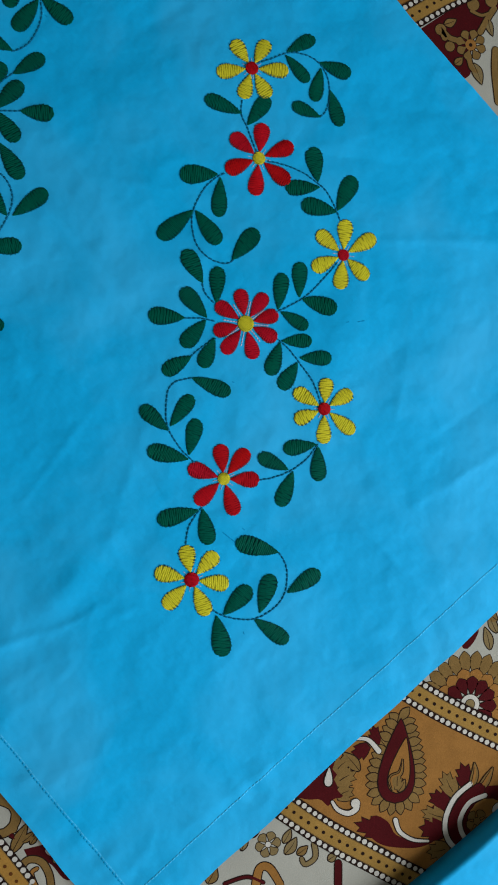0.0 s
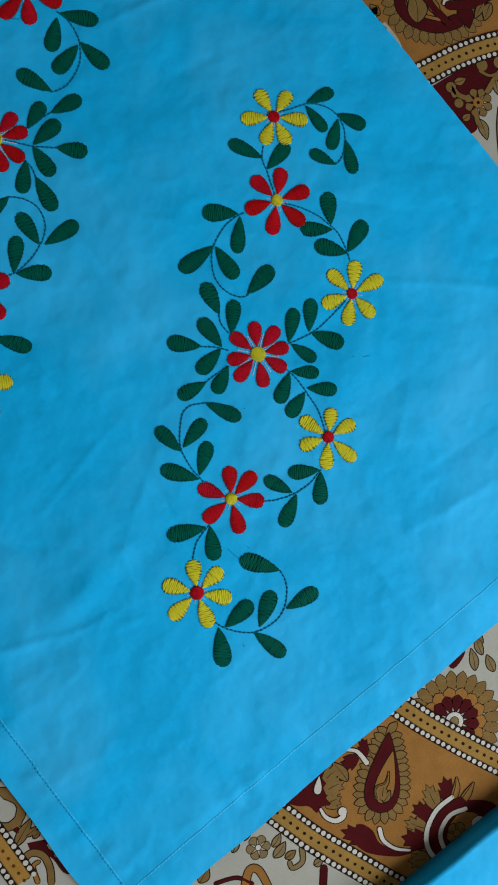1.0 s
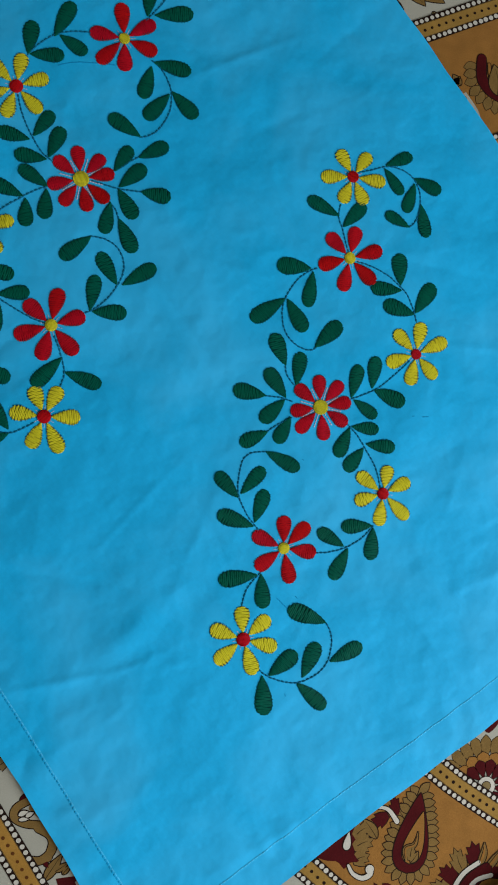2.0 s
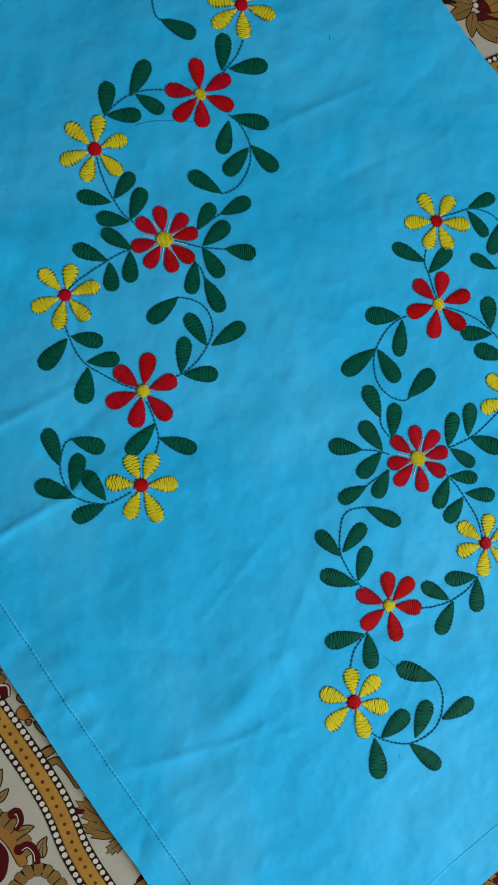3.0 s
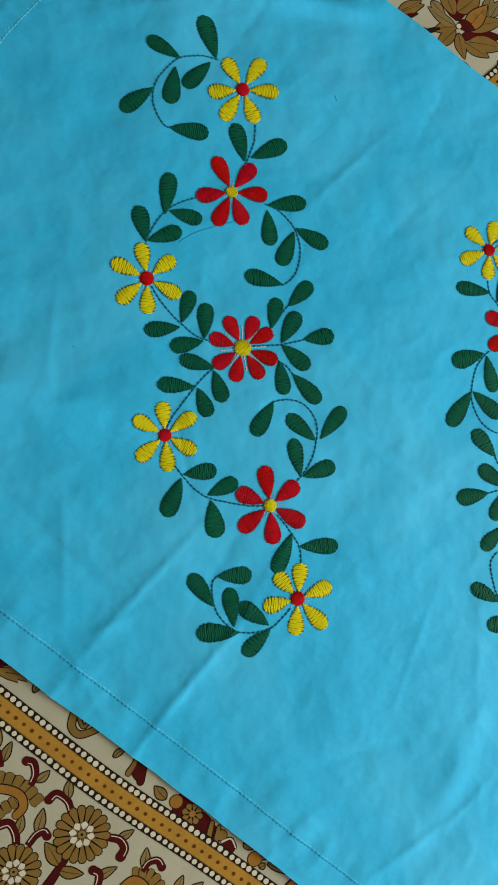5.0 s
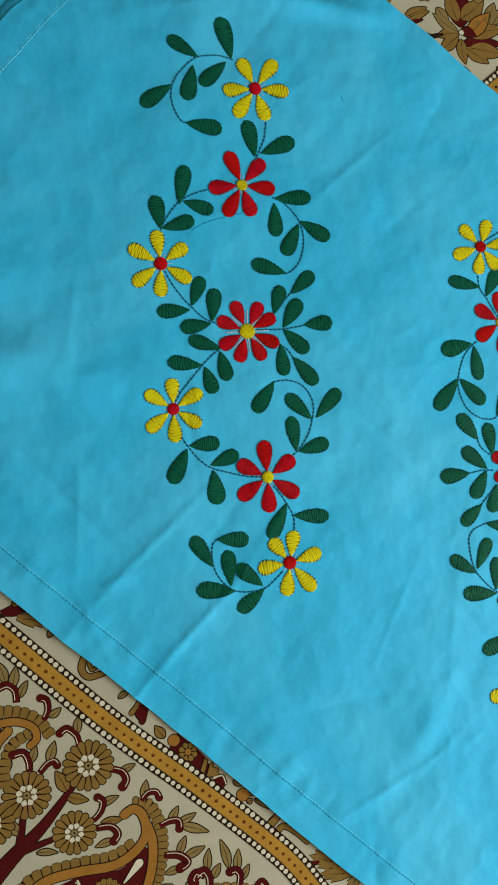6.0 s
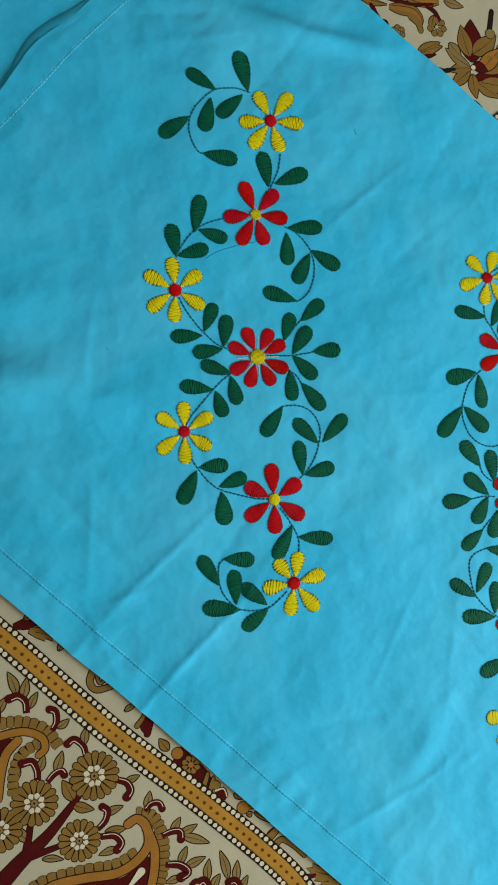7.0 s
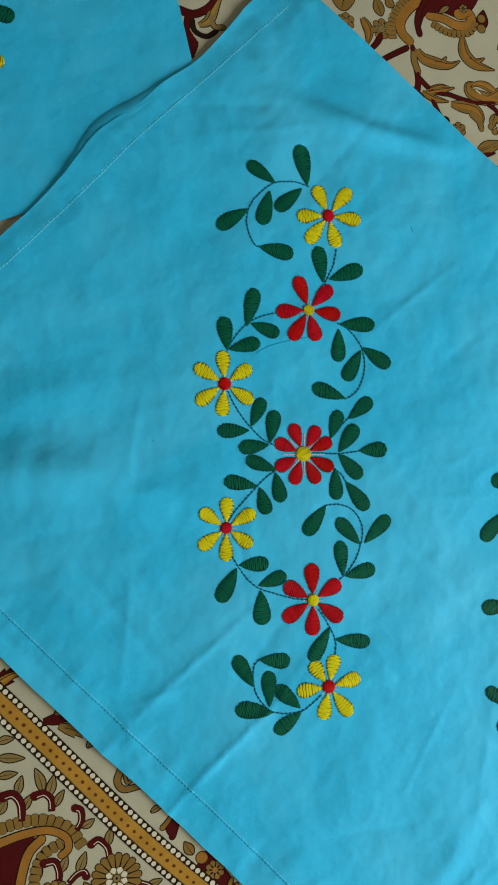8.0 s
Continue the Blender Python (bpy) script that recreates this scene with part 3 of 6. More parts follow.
def second_garland():
    """The same drawing, traced again half turned round beside the first."""
    embroidered_leaf((-147.2, 288.6), (-150.1, 315.0), 11.6)
    embroidered_leaf((-168.5, 290.5), (-185.1, 304.0), 9.2)
    embroidered_leaf((-172.3, 285.4), (-180.1, 263.4), 10.7)
    embroidered_leaf((-151.1, 286.4), (-169.7, 272.9), 10.1)
    embroidered_leaf((-187.9, 274.1), (-208.6, 262.9), 10.2)
    embroidered_leaf((-183.0, 249.4), (-160.8, 243.8), 10.9)
    embroidered_leaf((-142.9, 224.6), (-144.1, 248.5), 10.4)
    embroidered_leaf((-138.6, 226.3), (-115.3, 233.0), 10.8)
    embroidered_leaf((-195.7, 199.1), (-188.1, 222.8), 10.4)
    embroidered_leaf((-209.2, 184.9), (-209.9, 206.0), 10.3)
    embroidered_leaf((-192.7, 200.6), (-175.2, 192.7), 9.4)
    embroidered_leaf((-208.4, 185.2), (-188.0, 188.5), 9.6)
    embroidered_leaf((-134.6, 196.6), (-111.1, 195.2), 10.4)
    embroidered_leaf((-135.6, 193.7), (-138.1, 172.4), 10.1)
    embroidered_leaf((-122.2, 178.7), (-134.8, 160.0), 10.5)
    embroidered_leaf((-120.9, 180.5), (-103.5, 167.1), 10.5)
    embroidered_leaf((-135.8, 148.6), (-156.6, 157.9), 10.0)
    embroidered_leaf((-148.0, 123.9), (-140.3, 141.2), 9.6)
    embroidered_leaf((-134.8, 135.2), (-118.1, 147.0), 10.0)
    embroidered_leaf((-143.7, 114.4), (-129.9, 130.8), 10.7)
    embroidered_leaf((-130.1, 114.0), (-111.5, 113.5), 10.4)
    embroidered_leaf((-143.8, 113.3), (-130.8, 96.5), 10.3)
    embroidered_leaf((-147.3, 104.2), (-148.2, 84.1), 9.5)
    embroidered_leaf((-140.7, 94.9), (-128.4, 75.7), 10.3)
    embroidered_leaf((-198.6, 135.8), (-189.5, 153.0), 9.3)
    embroidered_leaf((-187.7, 124.5), (-182.6, 144.7), 10.0)
    embroidered_leaf((-200.3, 133.3), (-220.1, 134.8), 9.6)
    embroidered_leaf((-188.6, 123.2), (-207.8, 122.9), 9.7)
    embroidered_leaf((-185.4, 106.7), (-203.8, 115.7), 9.3)
    embroidered_leaf((-185.9, 105.3), (-184.2, 86.3), 9.7)
    embroidered_leaf((-198.7, 98.0), (-218.9, 103.5), 9.6)
    embroidered_leaf((-197.0, 97.1), (-194.0, 79.8), 9.6)
    embroidered_leaf((-155.6, 81.2), (-171.2, 64.4), 10.6)
    embroidered_leaf((-135.7, 54.4), (-149.3, 72.0), 9.9)
    embroidered_leaf((-132.6, 54.8), (-114.2, 70.1), 10.0)
    embroidered_leaf((-149.0, 35.9), (-148.9, 58.1), 9.5)
    embroidered_leaf((-147.6, 35.4), (-127.2, 38.3), 10.2)
    embroidered_leaf((-214.6, 50.4), (-195.9, 49.4), 9.8)
    embroidered_leaf((-216.2, 48.8), (-229.3, 29.7), 10.9)
    embroidered_leaf((-203.7, 36.4), (-185.4, 41.0), 9.5)
    embroidered_leaf((-202.6, 33.2), (-203.6, 12.0), 11.6)
    embroidered_leaf((-161.0, 4.7), (-175.1, -14.8), 10.1)
    embroidered_leaf((-157.8, -3.5), (-135.4, -8.1), 9.8)
    embroidered_leaf((-207.4, -9.0), (-188.3, -12.7), 10.2)
    embroidered_leaf((-212.7, -24.9), (-222.4, -4.5), 9.8)
    embroidered_leaf((-204.0, -38.3), (-202.4, -16.6), 9.8)
    embroidered_leaf((-201.9, -42.0), (-225.0, -36.5), 10.9)
    embroidered_leaf((-184.6, -42.3), (-198.7, -26.9), 9.9)
    embroidered_leaf((-184.1, -44.5), (-202.0, -54.9), 9.9)
    embroidered_stem([(-145.8, 287.4), (-153.7, 290.6), (-161.1, 291.1), (-168.5, 290.5), (-176.2, 286.3), (-184.1, 279.1), (-188.0, 272.0), (-189.4, 264.8), (-187.9, 255.7), (-184.8, 249.8), (-182.4, 249.0)])
    embroidered_stem([(-131.8, 246.2), (-135.0, 235.3), (-139.3, 228.1), (-143.5, 221.7)])
    embroidered_stem([(-173.9, 206.8), (-185.1, 204.9), (-194.5, 201.1), (-202.2, 194.5), (-208.3, 186.6), (-209.6, 184.2)])
    embroidered_stem([(-136.4, 197.8), (-128.5, 192.5), (-121.9, 182.0), (-120.3, 171.6), (-122.0, 162.5), (-126.7, 153.5), (-132.8, 149.1), (-136.6, 148.3)])
    embroidered_stem([(-147.1, 124.9), (-138.9, 132.3), (-133.1, 137.3)])
    embroidered_stem([(-161.0, 115.6), (-152.9, 114.5), (-143.8, 113.3), (-128.6, 113.9)])
    embroidered_stem([(-148.4, 104.7), (-143.2, 99.8), (-139.6, 91.6)])
    embroidered_stem([(-211.4, 159.5), (-207.2, 148.4), (-200.3, 137.0), (-192.2, 127.1), (-185.3, 122.8)])
    embroidered_stem([(-185.8, 106.8), (-194.7, 101.2), (-204.6, 92.5), (-213.3, 84.6), (-218.8, 78.0)])
    embroidered_stem([(-156.3, 81.3), (-147.0, 81.1), (-138.2, 76.6), (-133.5, 68.2), (-133.2, 61.0), (-136.0, 52.3), (-140.6, 43.9), (-147.5, 36.5), (-151.9, 33.8)])
    embroidered_stem([(-218.6, 56.7), (-215.1, 49.4), (-209.6, 40.5), (-203.2, 34.6), (-192.9, 29.9), (-182.6, 25.8), (-172.9, 23.5)])
    embroidered_stem([(-167.6, 17.5), (-163.8, 11.0), (-160.4, 3.5), (-157.9, -4.9), (-159.1, -12.9)])
    embroidered_stem([(-207.0, -8.7), (-211.2, -12.3), (-212.5, -22.5), (-211.1, -30.3), (-206.5, -37.9), (-201.6, -42.1), (-192.8, -44.5), (-183.7, -44.2), (-178.0, -41.5), (-170.5, -35.9)])
    embroidered_flower((-135.2, 268.2), 3.8, 10.1, 'yellow', [(-141.9, 288.5), (-118.2, 285.7), (-156.5, 268.5), (-113.3, 263.8), (-151.4, 250.6), (-131.1, 246.6)])
    embroidered_flower((-154.5, 207.2), 3.3, 10.7, 'red', [(-160.0, 229.8), (-137.5, 222.2), (-133.3, 202.4), (-151.0, 186.5), (-168.3, 188.3), (-176.1, 207.3)])
    embroidered_flower((-213.1, 163.9), 3.9, 9.6, 'yellow', [(-212.4, 185.1), (-194.8, 173.6), (-195.8, 150.6), (-216.5, 143.1), (-232.2, 152.5), (-231.1, 176.8)])
    embroidered_flower((-166.9, 115.4), 4.7, 9.8, 'red', [(-172.5, 135.4), (-155.4, 132.5), (-147.3, 122.7), (-148.1, 103.9), (-159.3, 95.6), (-175.8, 96.5), (-186.1, 107.5), (-184.8, 125.4)])
    embroidered_flower((-220.6, 74.4), 3.5, 9.4, 'yellow', [(-218.1, 93.5), (-200.9, 82.9), (-205.1, 61.1), (-222.5, 53.3), (-238.7, 63.2), (-235.9, 87.3)])
    embroidered_flower((-170.0, 23.2), 3.6, 11.1, 'red', [(-168.8, 46.5), (-150.9, 32.6), (-152.2, 8.1), (-172.8, 0.9), (-190.6, 13.1), (-187.7, 35.3)])
    embroidered_flower((-165.4, -31.7), 3.9, 10.1, 'yellow', [(-159.0, -12.2), (-143.9, -29.0), (-152.2, -52.3), (-171.0, -52.1), (-186.2, -31.9), (-175.1, -14.5)])


first_garland()
second_garland()


def hem(line, start, end, inset, groove=True, loops=False, bow=0.0012, thread=BLUE_THREAD):
    """Machine stitching along a hem."""
    side = Vector((-line[1].y, line[1].x))
    middle = (SOUTH + NORTH) / 2
    if (middle - line[0]).dot(side) < 0:
        side = -side
    a, b = start + side * inset, end + side * inset
    d = (b - a).normalized() * 0.018
    points = [((a + d).lerp(b - d, i / 6) + side * bow * noise.noise((i * 1.3, inset * 99, 0))) * 1000 for i in range(7)]
    stitching = part("hem_stitching", thread_line(points, cover_z, 2.6, 0.85, 0.22, 0.05, 0.16), thread, cover)
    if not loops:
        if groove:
            # Second row; the darker of the two imitates shade in the seam's groove.
            part("paired_stitch_row", thread_line([Vector(q) + side * 0.9 for q in points], cover_z, 3.1, 0.6, 0.12, 0.02, 0.05), BLUE_THREAD if thread is PIN else PIN, stitching)
        return
    whiskers = bmesh.new()
    for i, p in enumerate(spline(points, 1.9)):
        if random.random() < 0.25:
            continue
        turn = random.choice((-1, 1))
        p = p + side * 0.4 * turn
        q = p + side * random.uniform(0.6, 1.9) * turn + line[1] * random.uniform(-1.0, 1.0)
        w = line[1] * 0.26
        row = [whiskers.verts.new((k.x / 1000, k.y / 1000, cover_z(k.x / 1000, k.y / 1000) + up)) for k, up in ((p - w, 0.00012), (p + w, 0.00012), (q + w, 0.0003), (q - w, 0.0003))]
        whiskers.faces.new(row)
    part("frayed_thread", whiskers, BLUE_THREAD, stitching)


hem(FRONT, SOUTH, EAST, 0.0220, False)
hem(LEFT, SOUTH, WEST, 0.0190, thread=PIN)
hem(MOUTH, WEST, NORTH, 0.0115, True, True, 0.004)


# ---- the printed drawing on the sheet: flat inks, one thin layer over another ----
INKS = [IVORY, BAND, OCHRE, TAN, SAGE, MAROON, BLACK, WHITE, GOLD, RUST]


LABELS = {
    "printed_border": "golden border between two cords of white beads",
    "printed_rosette": "tan rosette with a ring of white petals",
    "printed_paisley": "ochre and maroon paisley with scalloped edge",
    "printed_shoot": "maroon curled shoot with a white outline",
    "printed_leaf": "small tan leaf outlined in dark brown",
    "printed_panel": "flat ochre ground colour of the print",
}


class Print:
    """One printed motif, drawn in millimetres on the sheet."""

    made = 0

    def __init__(self, name, layer=0):
        Print.made += 1
        self.name, self.bm, self.layer, self.kids = name, bmesh.new(), layer + (Print.made % 97) * 0.0101, []

    def child(self, name):
        kid = Print(name, 0)
        kid.layer = self.layer
        self.kids.append(kid)
        return kid

    def face(self, points, ink, up):
        z = SHEET + (self.layer + up + 0.6) * 0.00003
        f = self.bm.faces.new([self.bm.verts.new((q[0] / 1000, q[1] / 1000, z)) for q in points])
        f.material_index = INKS.index(ink)
        f.normal_update()
        if f.normal.z < 0:
            f.normal_flip()

    def strip(self, line, widths, ink, up):
        rows = []
        for i, q in enumerate(line):
            d = (line[min(i + 1, len(line) - 1)] - line[max(i - 1, 0)]).normalized()
            side = Vector((-d.y, d.x)) * widths[i] / 2
            rows.append((q + side, q - side))
        for (a, b), (c, d) in zip(rows, rows[1:]):
            self.face((a, b, d, c), ink, up)

    def disc(self, ink, centre, r, up=0, line=True, sides=14):
        def round_at(rr):
            return [(centre[0] + rr * math.cos(k * math.tau / sides), centre[1] + rr * math.sin(k * math.tau / sides)) for k in range(sides)]
        if line:
            self.face(round_at(r + 0.45), BLACK, up)
        self.face(round_at(r), ink, up + 1)

    def outline(self, ink, points, up=0, line=0.7):
        """A filled shape with a dark line round it."""
        c = sum((Vector(q) for q in points), Vector((0, 0))) / len(points)
        grown = []
        for i, q in enumerate(points):
            d = (Vector(points[(i + 1) % len(points)]) - Vector(points[i - 1])).normalized()
            side = Vector((d.y, -d.x))
            grown.append(Vector(q) + side * line * (1 if side.dot(Vector(q) - c) > 0 else -1))
        self.face(grown, BLACK, up)
        self.face(points, ink, up + 1)

    def patch(self, ink, points):
        self.face([tuple(q) for q in spline(list(points) + [points[0]], 2.5)[:-1]], ink, 0)

    def almond(self, a, b, wide, belly=0.45, bend=0.0):
        a, b = Vector(a), Vector(b)
        d = b - a
        side = Vector((-d.y, d.x)).normalized()
        us = [0.02, 0.12, 0.25, 0.4, 0.55, 0.7, 0.85, 0.95, 1.0]
        w = [wide / 2 * (math.sin(math.pi * u ** (math.log(0.5) / math.log(belly)))) for u in us]
        curve = [a + d * u + side * bend * math.sin(math.pi * u) for u in us]
        return [c + side * x for c, x in zip(curve, w)] + [c - side * x for c, x in reversed(list(zip(curve[:-1], w[:-1])))], curve

    def leaf(self, ink, a, b, wide):
        points, curve = self.almond(a, b, wide, 0.42, wide * random.uniform(-0.15, 0.15))
        self.outline(ink, points, 0)
        if wide > 2.5 and ink not in (BLACK, WHITE, MAROON):
            self.strip(curve[:7], [0.45, 0.42, 0.38, 0.34, 0.28, 0.22, 0.15], BLACK, 2)

    def tear(self, tip, bottom, wide):
        """A drop's outline: a point at the tip, round at the bottom."""
        a, d = Vector(tip), Vector(bottom) - Vector(tip)
        side = Vector((-d.y, d.x)).normalized() * wide / 2
        us = [0.02, 0.1, 0.2, 0.32, 0.44, 0.56, 0.67, 0.77, 0.86, 0.93, 0.975]
        ws = [1.3 * u ** 0.85 * math.sqrt(1 - u ** 3.5) for u in us]
        return [a] + [a + d * u + side * w for u, w in zip(us, ws)] + [a + d] + [a + d * u - side * w for u, w in reversed(list(zip(us, ws)))]

    def drop(self, ink, tip, bottom, wide):
        self.outline(ink, self.tear(tip, bottom, wide), 0)

    def lobe(self, ink, a, b, wide):
        """A toothed petal with a few drawn veins."""
        a, d = Vector(a), Vector(b) - Vector(a)
        side = Vector((-d.y, d.x)).normalized() * wide
        half = [(0, 0.2), (0.3, 0.4), (0.64, 0.5), (0.6, 0.29), (0.9, 0.34), (0.83, 0.13)]
        points = [a + d * u + side * w for u, w in half] + [a + d * 1.05] + [a + d * u - side * w for u, w in reversed(half)]
        self.outline(ink, points, 0, 0.6)
        if ink is not MAROON:
            self.strip([a + d * 0.2, a + d * 0.45 + side * 0.03, a + d * 0.75], [0.45, 0.4, 0.15], BLACK, 2)

    def frond(self, ink, wide, points):
        """A curved leaf with a swelling belly, a lighter middle and a drawn edge."""
        line = spline(points, 0.9)
        n = len(line) - 1
        widths = [wide * math.sin(math.pi * min(1, 0.06 + 0.94 * i / n) ** 0.8) + 0.1 for i in range(n + 1)]
        self.strip(line, [w + 1.3 for w in widths], BLACK, 0)
        self.strip(line, widths, ink, 1)
        self.strip(line[2:-2], [w * 0.35 for w in widths[2:-2]], OCHRE if ink is TAN else BAND, 2)
        back = [line[i] + Vector((line[i].y - line[i + 1].y, line[i + 1].x - line[i].x)).normalized() * widths[i] * 0.24 for i in range(2, n - 2)]
        self.strip(back, [0.4] * len(back), BLACK, 3)

    def drop_fringe(self, ink, tip, bottom, wide, count):
        points = self.tear(tip, bottom, wide)
        rim = spline([tuple(q) for q in points] + [tuple(points[0])], 1.0)
        c = (Vector(tip) + Vector(bottom)) / 2
        step = len(rim) / count
        for k in range(count):
            q, before, after = rim[int(k * step)], rim[int(k * step) - 2], rim[(int(k * step) + 2) % len(rim)]
            d = (after - before).normalized()
            out = Vector((d.y, -d.x))
            if out.dot(q - c) < 0:
                out = -out
            self.child("printed_petal").outline(ink, self.almond(q - out * 4.0, q + out * 7.2 + d * 1.2, 5.2, 0.6)[0], 0 if k % 2 else 2, 0.55)

    def petals(self, ink, centre, r0, r1, count):
        c = Vector(centre)
        first = random.uniform(0, 1)
        for k in range(count):
            a = (k + first) * math.tau / count
            d = Vector((math.cos(a), math.sin(a)))
            points = self.almond(c + d * r0 * 0.6, c + d * r1, (1.8 if count > 8 else 1.45) * r1 * math.sin(math.pi / count), 0.72)[0]
            self.child("printed_petal").outline(ink, points, 0, 0.45)

    def rosette(self, centre, r, count):
        c = Vector(centre)
        self.disc(TAN, centre, r * 0.9, 0)
        for k in range(count):
            a = k * math.tau / count
            d = Vector((math.cos(a), math.sin(a)))
            s = Vector((-d.y, d.x)) * r * math.sin(math.pi / count)
            points = [c + d * r * 0.40 - s * 0.22, c + d * r * 0.88 - s * 0.80, c + d * r * 0.98 - s * 0.45, c + d * r, c + d * r * 0.98 + s * 0.45, c + d * r * 0.88 + s * 0.80, c + d * r * 0.40 + s * 0.22]
            self.child("printed_petal").outline(TAN, points, 2, 0.6)
        self.disc(TAN, centre, r * 0.42, 4, False)
        for k in range(8):
            a = (k + 0.4) * math.tau / 8
            d = Vector((math.cos(a), math.sin(a)))
            self.outline(WHITE, self.almond(c + d * r * 0.16, c + d * r * 0.47, r * 0.25, 0.6)[0], 6, 0.22)
        self.disc(SAGE, centre, r * 0.15, 8)
        self.disc(BLACK, centre, r * 0.05, 10, False)

    def stroke(self, ink, w0, w1, points):
        line = spline(points, 1.2)
        n = len(line) - 1
        widths = [w0 + (w1 - w0) * i / n for i in range(n + 1)]
        self.strip(line, [w + 1.3 for w in widths], BLACK, 0)
        for end, w in ((line[0], w0), (line[-1], w1)):
            self.disc(ink, end, w / 2, 0.3)
        self.strip(line, widths, ink, 2)

    def curl(self, wide, points):
        """A maroon club-ended shoot with a pale light along its back."""
        line = spline(points, 0.8)
        n = len(line) - 1
        wide *= 1.2
        widths = [wide * (0.75 + 0.25 * i / n) for i in range(n + 1)]
        self.strip(line, [w + 0.7 for w in widths], BLACK, 1)
        self.strip(line, widths, MAROON, 2)
        self.disc(MAROON, line[-1], wide * 0.62, 2, False)
        back = []
        for i, q in enumerate(line):
            d = (line[min(i + 1, n)] - line[max(i - 1, 0)]).normalized()
            back.append(q + Vector((-d.y, d.x)) * widths[i] * 0.26)
        self.strip(back[2:-1], [0.45] * len(back[2:-1]), WHITE, 4)

    def scallops(self, ink, wide, count, points):
        """A row of rounded tabs with dark lines between them."""
        line = spline(points, 0.7)
        n = len(line) - 1
        self.strip(line, [wide * 0.95] * (n + 1), BLACK, 0)
        for k in range(count):
            a, b = line[int(k * n / count)], line[int((k + 1) * n / count)]
            d = (b - a)
            side = Vector((-d.y, d.x)).normalized() * wide / 2
            d = d * 0.46
            m = (a + b) / 2
            w = [m - d * 0.9 - side * 0.9, m - d * 0.5 - side * 1.06, m + d * 0.5 - side * 1.06, m + d * 0.9 - side * 0.9, m + d + side * 0.85, m + d * 0.5 + side * 1.1, m - d * 0.5 + side * 1.1, m - d + side * 0.85]
            self.outline(ink, w, 1, 0.3)

    def fringe(self, ink, long, wide, count, points):
        """Petals that stand off a line, on its right-hand side."""
        line = spline(points, 0.5)
        n = len(line) - 1
        for k in range(count):
            i = int((k + 0.5) * n / count)
            d = (line[min(i + 3, n)] - line[max(i - 3, 0)]).normalized()
            out = Vector((d.y, -d.x))
            q = line[i] - out * long * 0.25
            self.child("printed_petal").outline(ink, self.almond(q, q + out * long + d * long * 0.25, wide, 0.55)[0], 2 * (k % 2), 0.4)

    def band(self, points, ribbon=BAND):
        """A border: ochre ribbon with dark specks between two black cords of white beads."""
        line = spline(points, 2.0)
        n = len(line)
        self.strip(line, [17.0] * n, BLACK, 0)
        self.strip(line, [8.1] * n, ribbon, 1)
        for a, b in ((4.1, 4.5), (-4.1, -4.5)):
            edge = []
            for i, q in enumerate(line):
                d = (line[min(i + 1, n - 1)] - line[max(i - 1, 0)]).normalized()
                edge.append(q + Vector((-d.y, d.x)) * (a + b) / 2)
            self.strip(edge, [0.35] * n, TAN, 2)
        for off, step, r, ink in ((6.35, 4.0, 1.5, WHITE), (-6.35, 4.0, 1.5, WHITE), (0.0, 5.45, 1.05, RUST if ribbon is GOLD else BLACK)):
            beads = spline([tuple(q) for q in line], step)
            for i, q in enumerate(beads):
                d = (beads[min(i + 1, len(beads) - 1)] - beads[max(i - 1, 0)]).normalized()
                c = q + Vector((-d.y, d.x)) * (off + random.uniform(-0.12, 0.12)) + d * random.uniform(-0.2, 0.2)
                self.disc(ink, c, r * random.uniform(0.9, 1.08), 3, False, 10)

    def done(self):
        if not self.bm.faces and self.kids:
            first = self.kids.pop(0)
            self.bm.free()
            self.bm = first.bm
        ob = part(self.name, self.bm, INKS, sheet, LABELS.get(self.name, ""))
        for kid in self.kids:
            part(kid.name, kid.bm, INKS, ob)


p = Print('printed_border', 14)
p.band([(-410.9, 48.9), (-373.8, 2.4), (-341.0, -38.2), (-290.2, -102.5), (-242.4, -156.3), (-199.5, -208.3), (-180.3, -241.4), (-163.1, -264.1), (-145.7, -285.7), (-117.3, -322.0)], GOLD)
p.done()
p = Print('printed_stem', 0)
p.stroke(MAROON, 9.8, 2.6, [(-368.1, -177.1), (-353.5, -165.7), (-335.1, -153.3), (-315.0, -135.2)])
p.done()
p = Print('printed_stem', 0)
p.stroke(MAROON, 4.3, 2.6, [(-350.7, -164.8), (-344.6, -144.0)])
p.done()
p = Print('printed_stem', 0)
p.stroke(MAROON, 3.6, 2.3, [(-348.3, -164.4), (-329.8, -162.0)])
p.done()
p = Print('printed_rosette', 0)
p.rosette((-304.7, -125.5), 14.6, 18)
p.done()
p = Print('printed_rosette', 0)
p.rosette((-341.1, -133.6), 13.6, 17)
p.done()
p = Print('printed_rosette', 0)
p.rosette((-318.7, -161.7), 12.4, 16)
p.done()
p = Print('printed_rosette', 0)
p.rosette((-362.6, -144.6), 13.1, 16)
p.done()
p = Print('printed_shoot', 0)
p.curl(3.4, [(-307.9, -113.1), (-308.6, -106.7), (-313.2, -101.4), (-317.5, -103.2)])
p.done()
p = Print('printed_shoot', 0)
p.curl(3.8, [(-292.2, -130.9), (-286.5, -134.1), (-284.8, -139.1), (-287.5, -142.7)])
p.done()
p = Print('printed_shoot', 0)
p.curl(3.4, [(-307.3, -157.7), (-302.2, -153.7), (-300.0, -148.3), (-302.6, -145.2)])
p.done()
p = Print('printed_shoot', 0)
p.curl(3.7, [(-306.3, -162.5), (-298.0, -163.9), (-294.7, -169.0), (-297.6, -172.5)])
p.done()
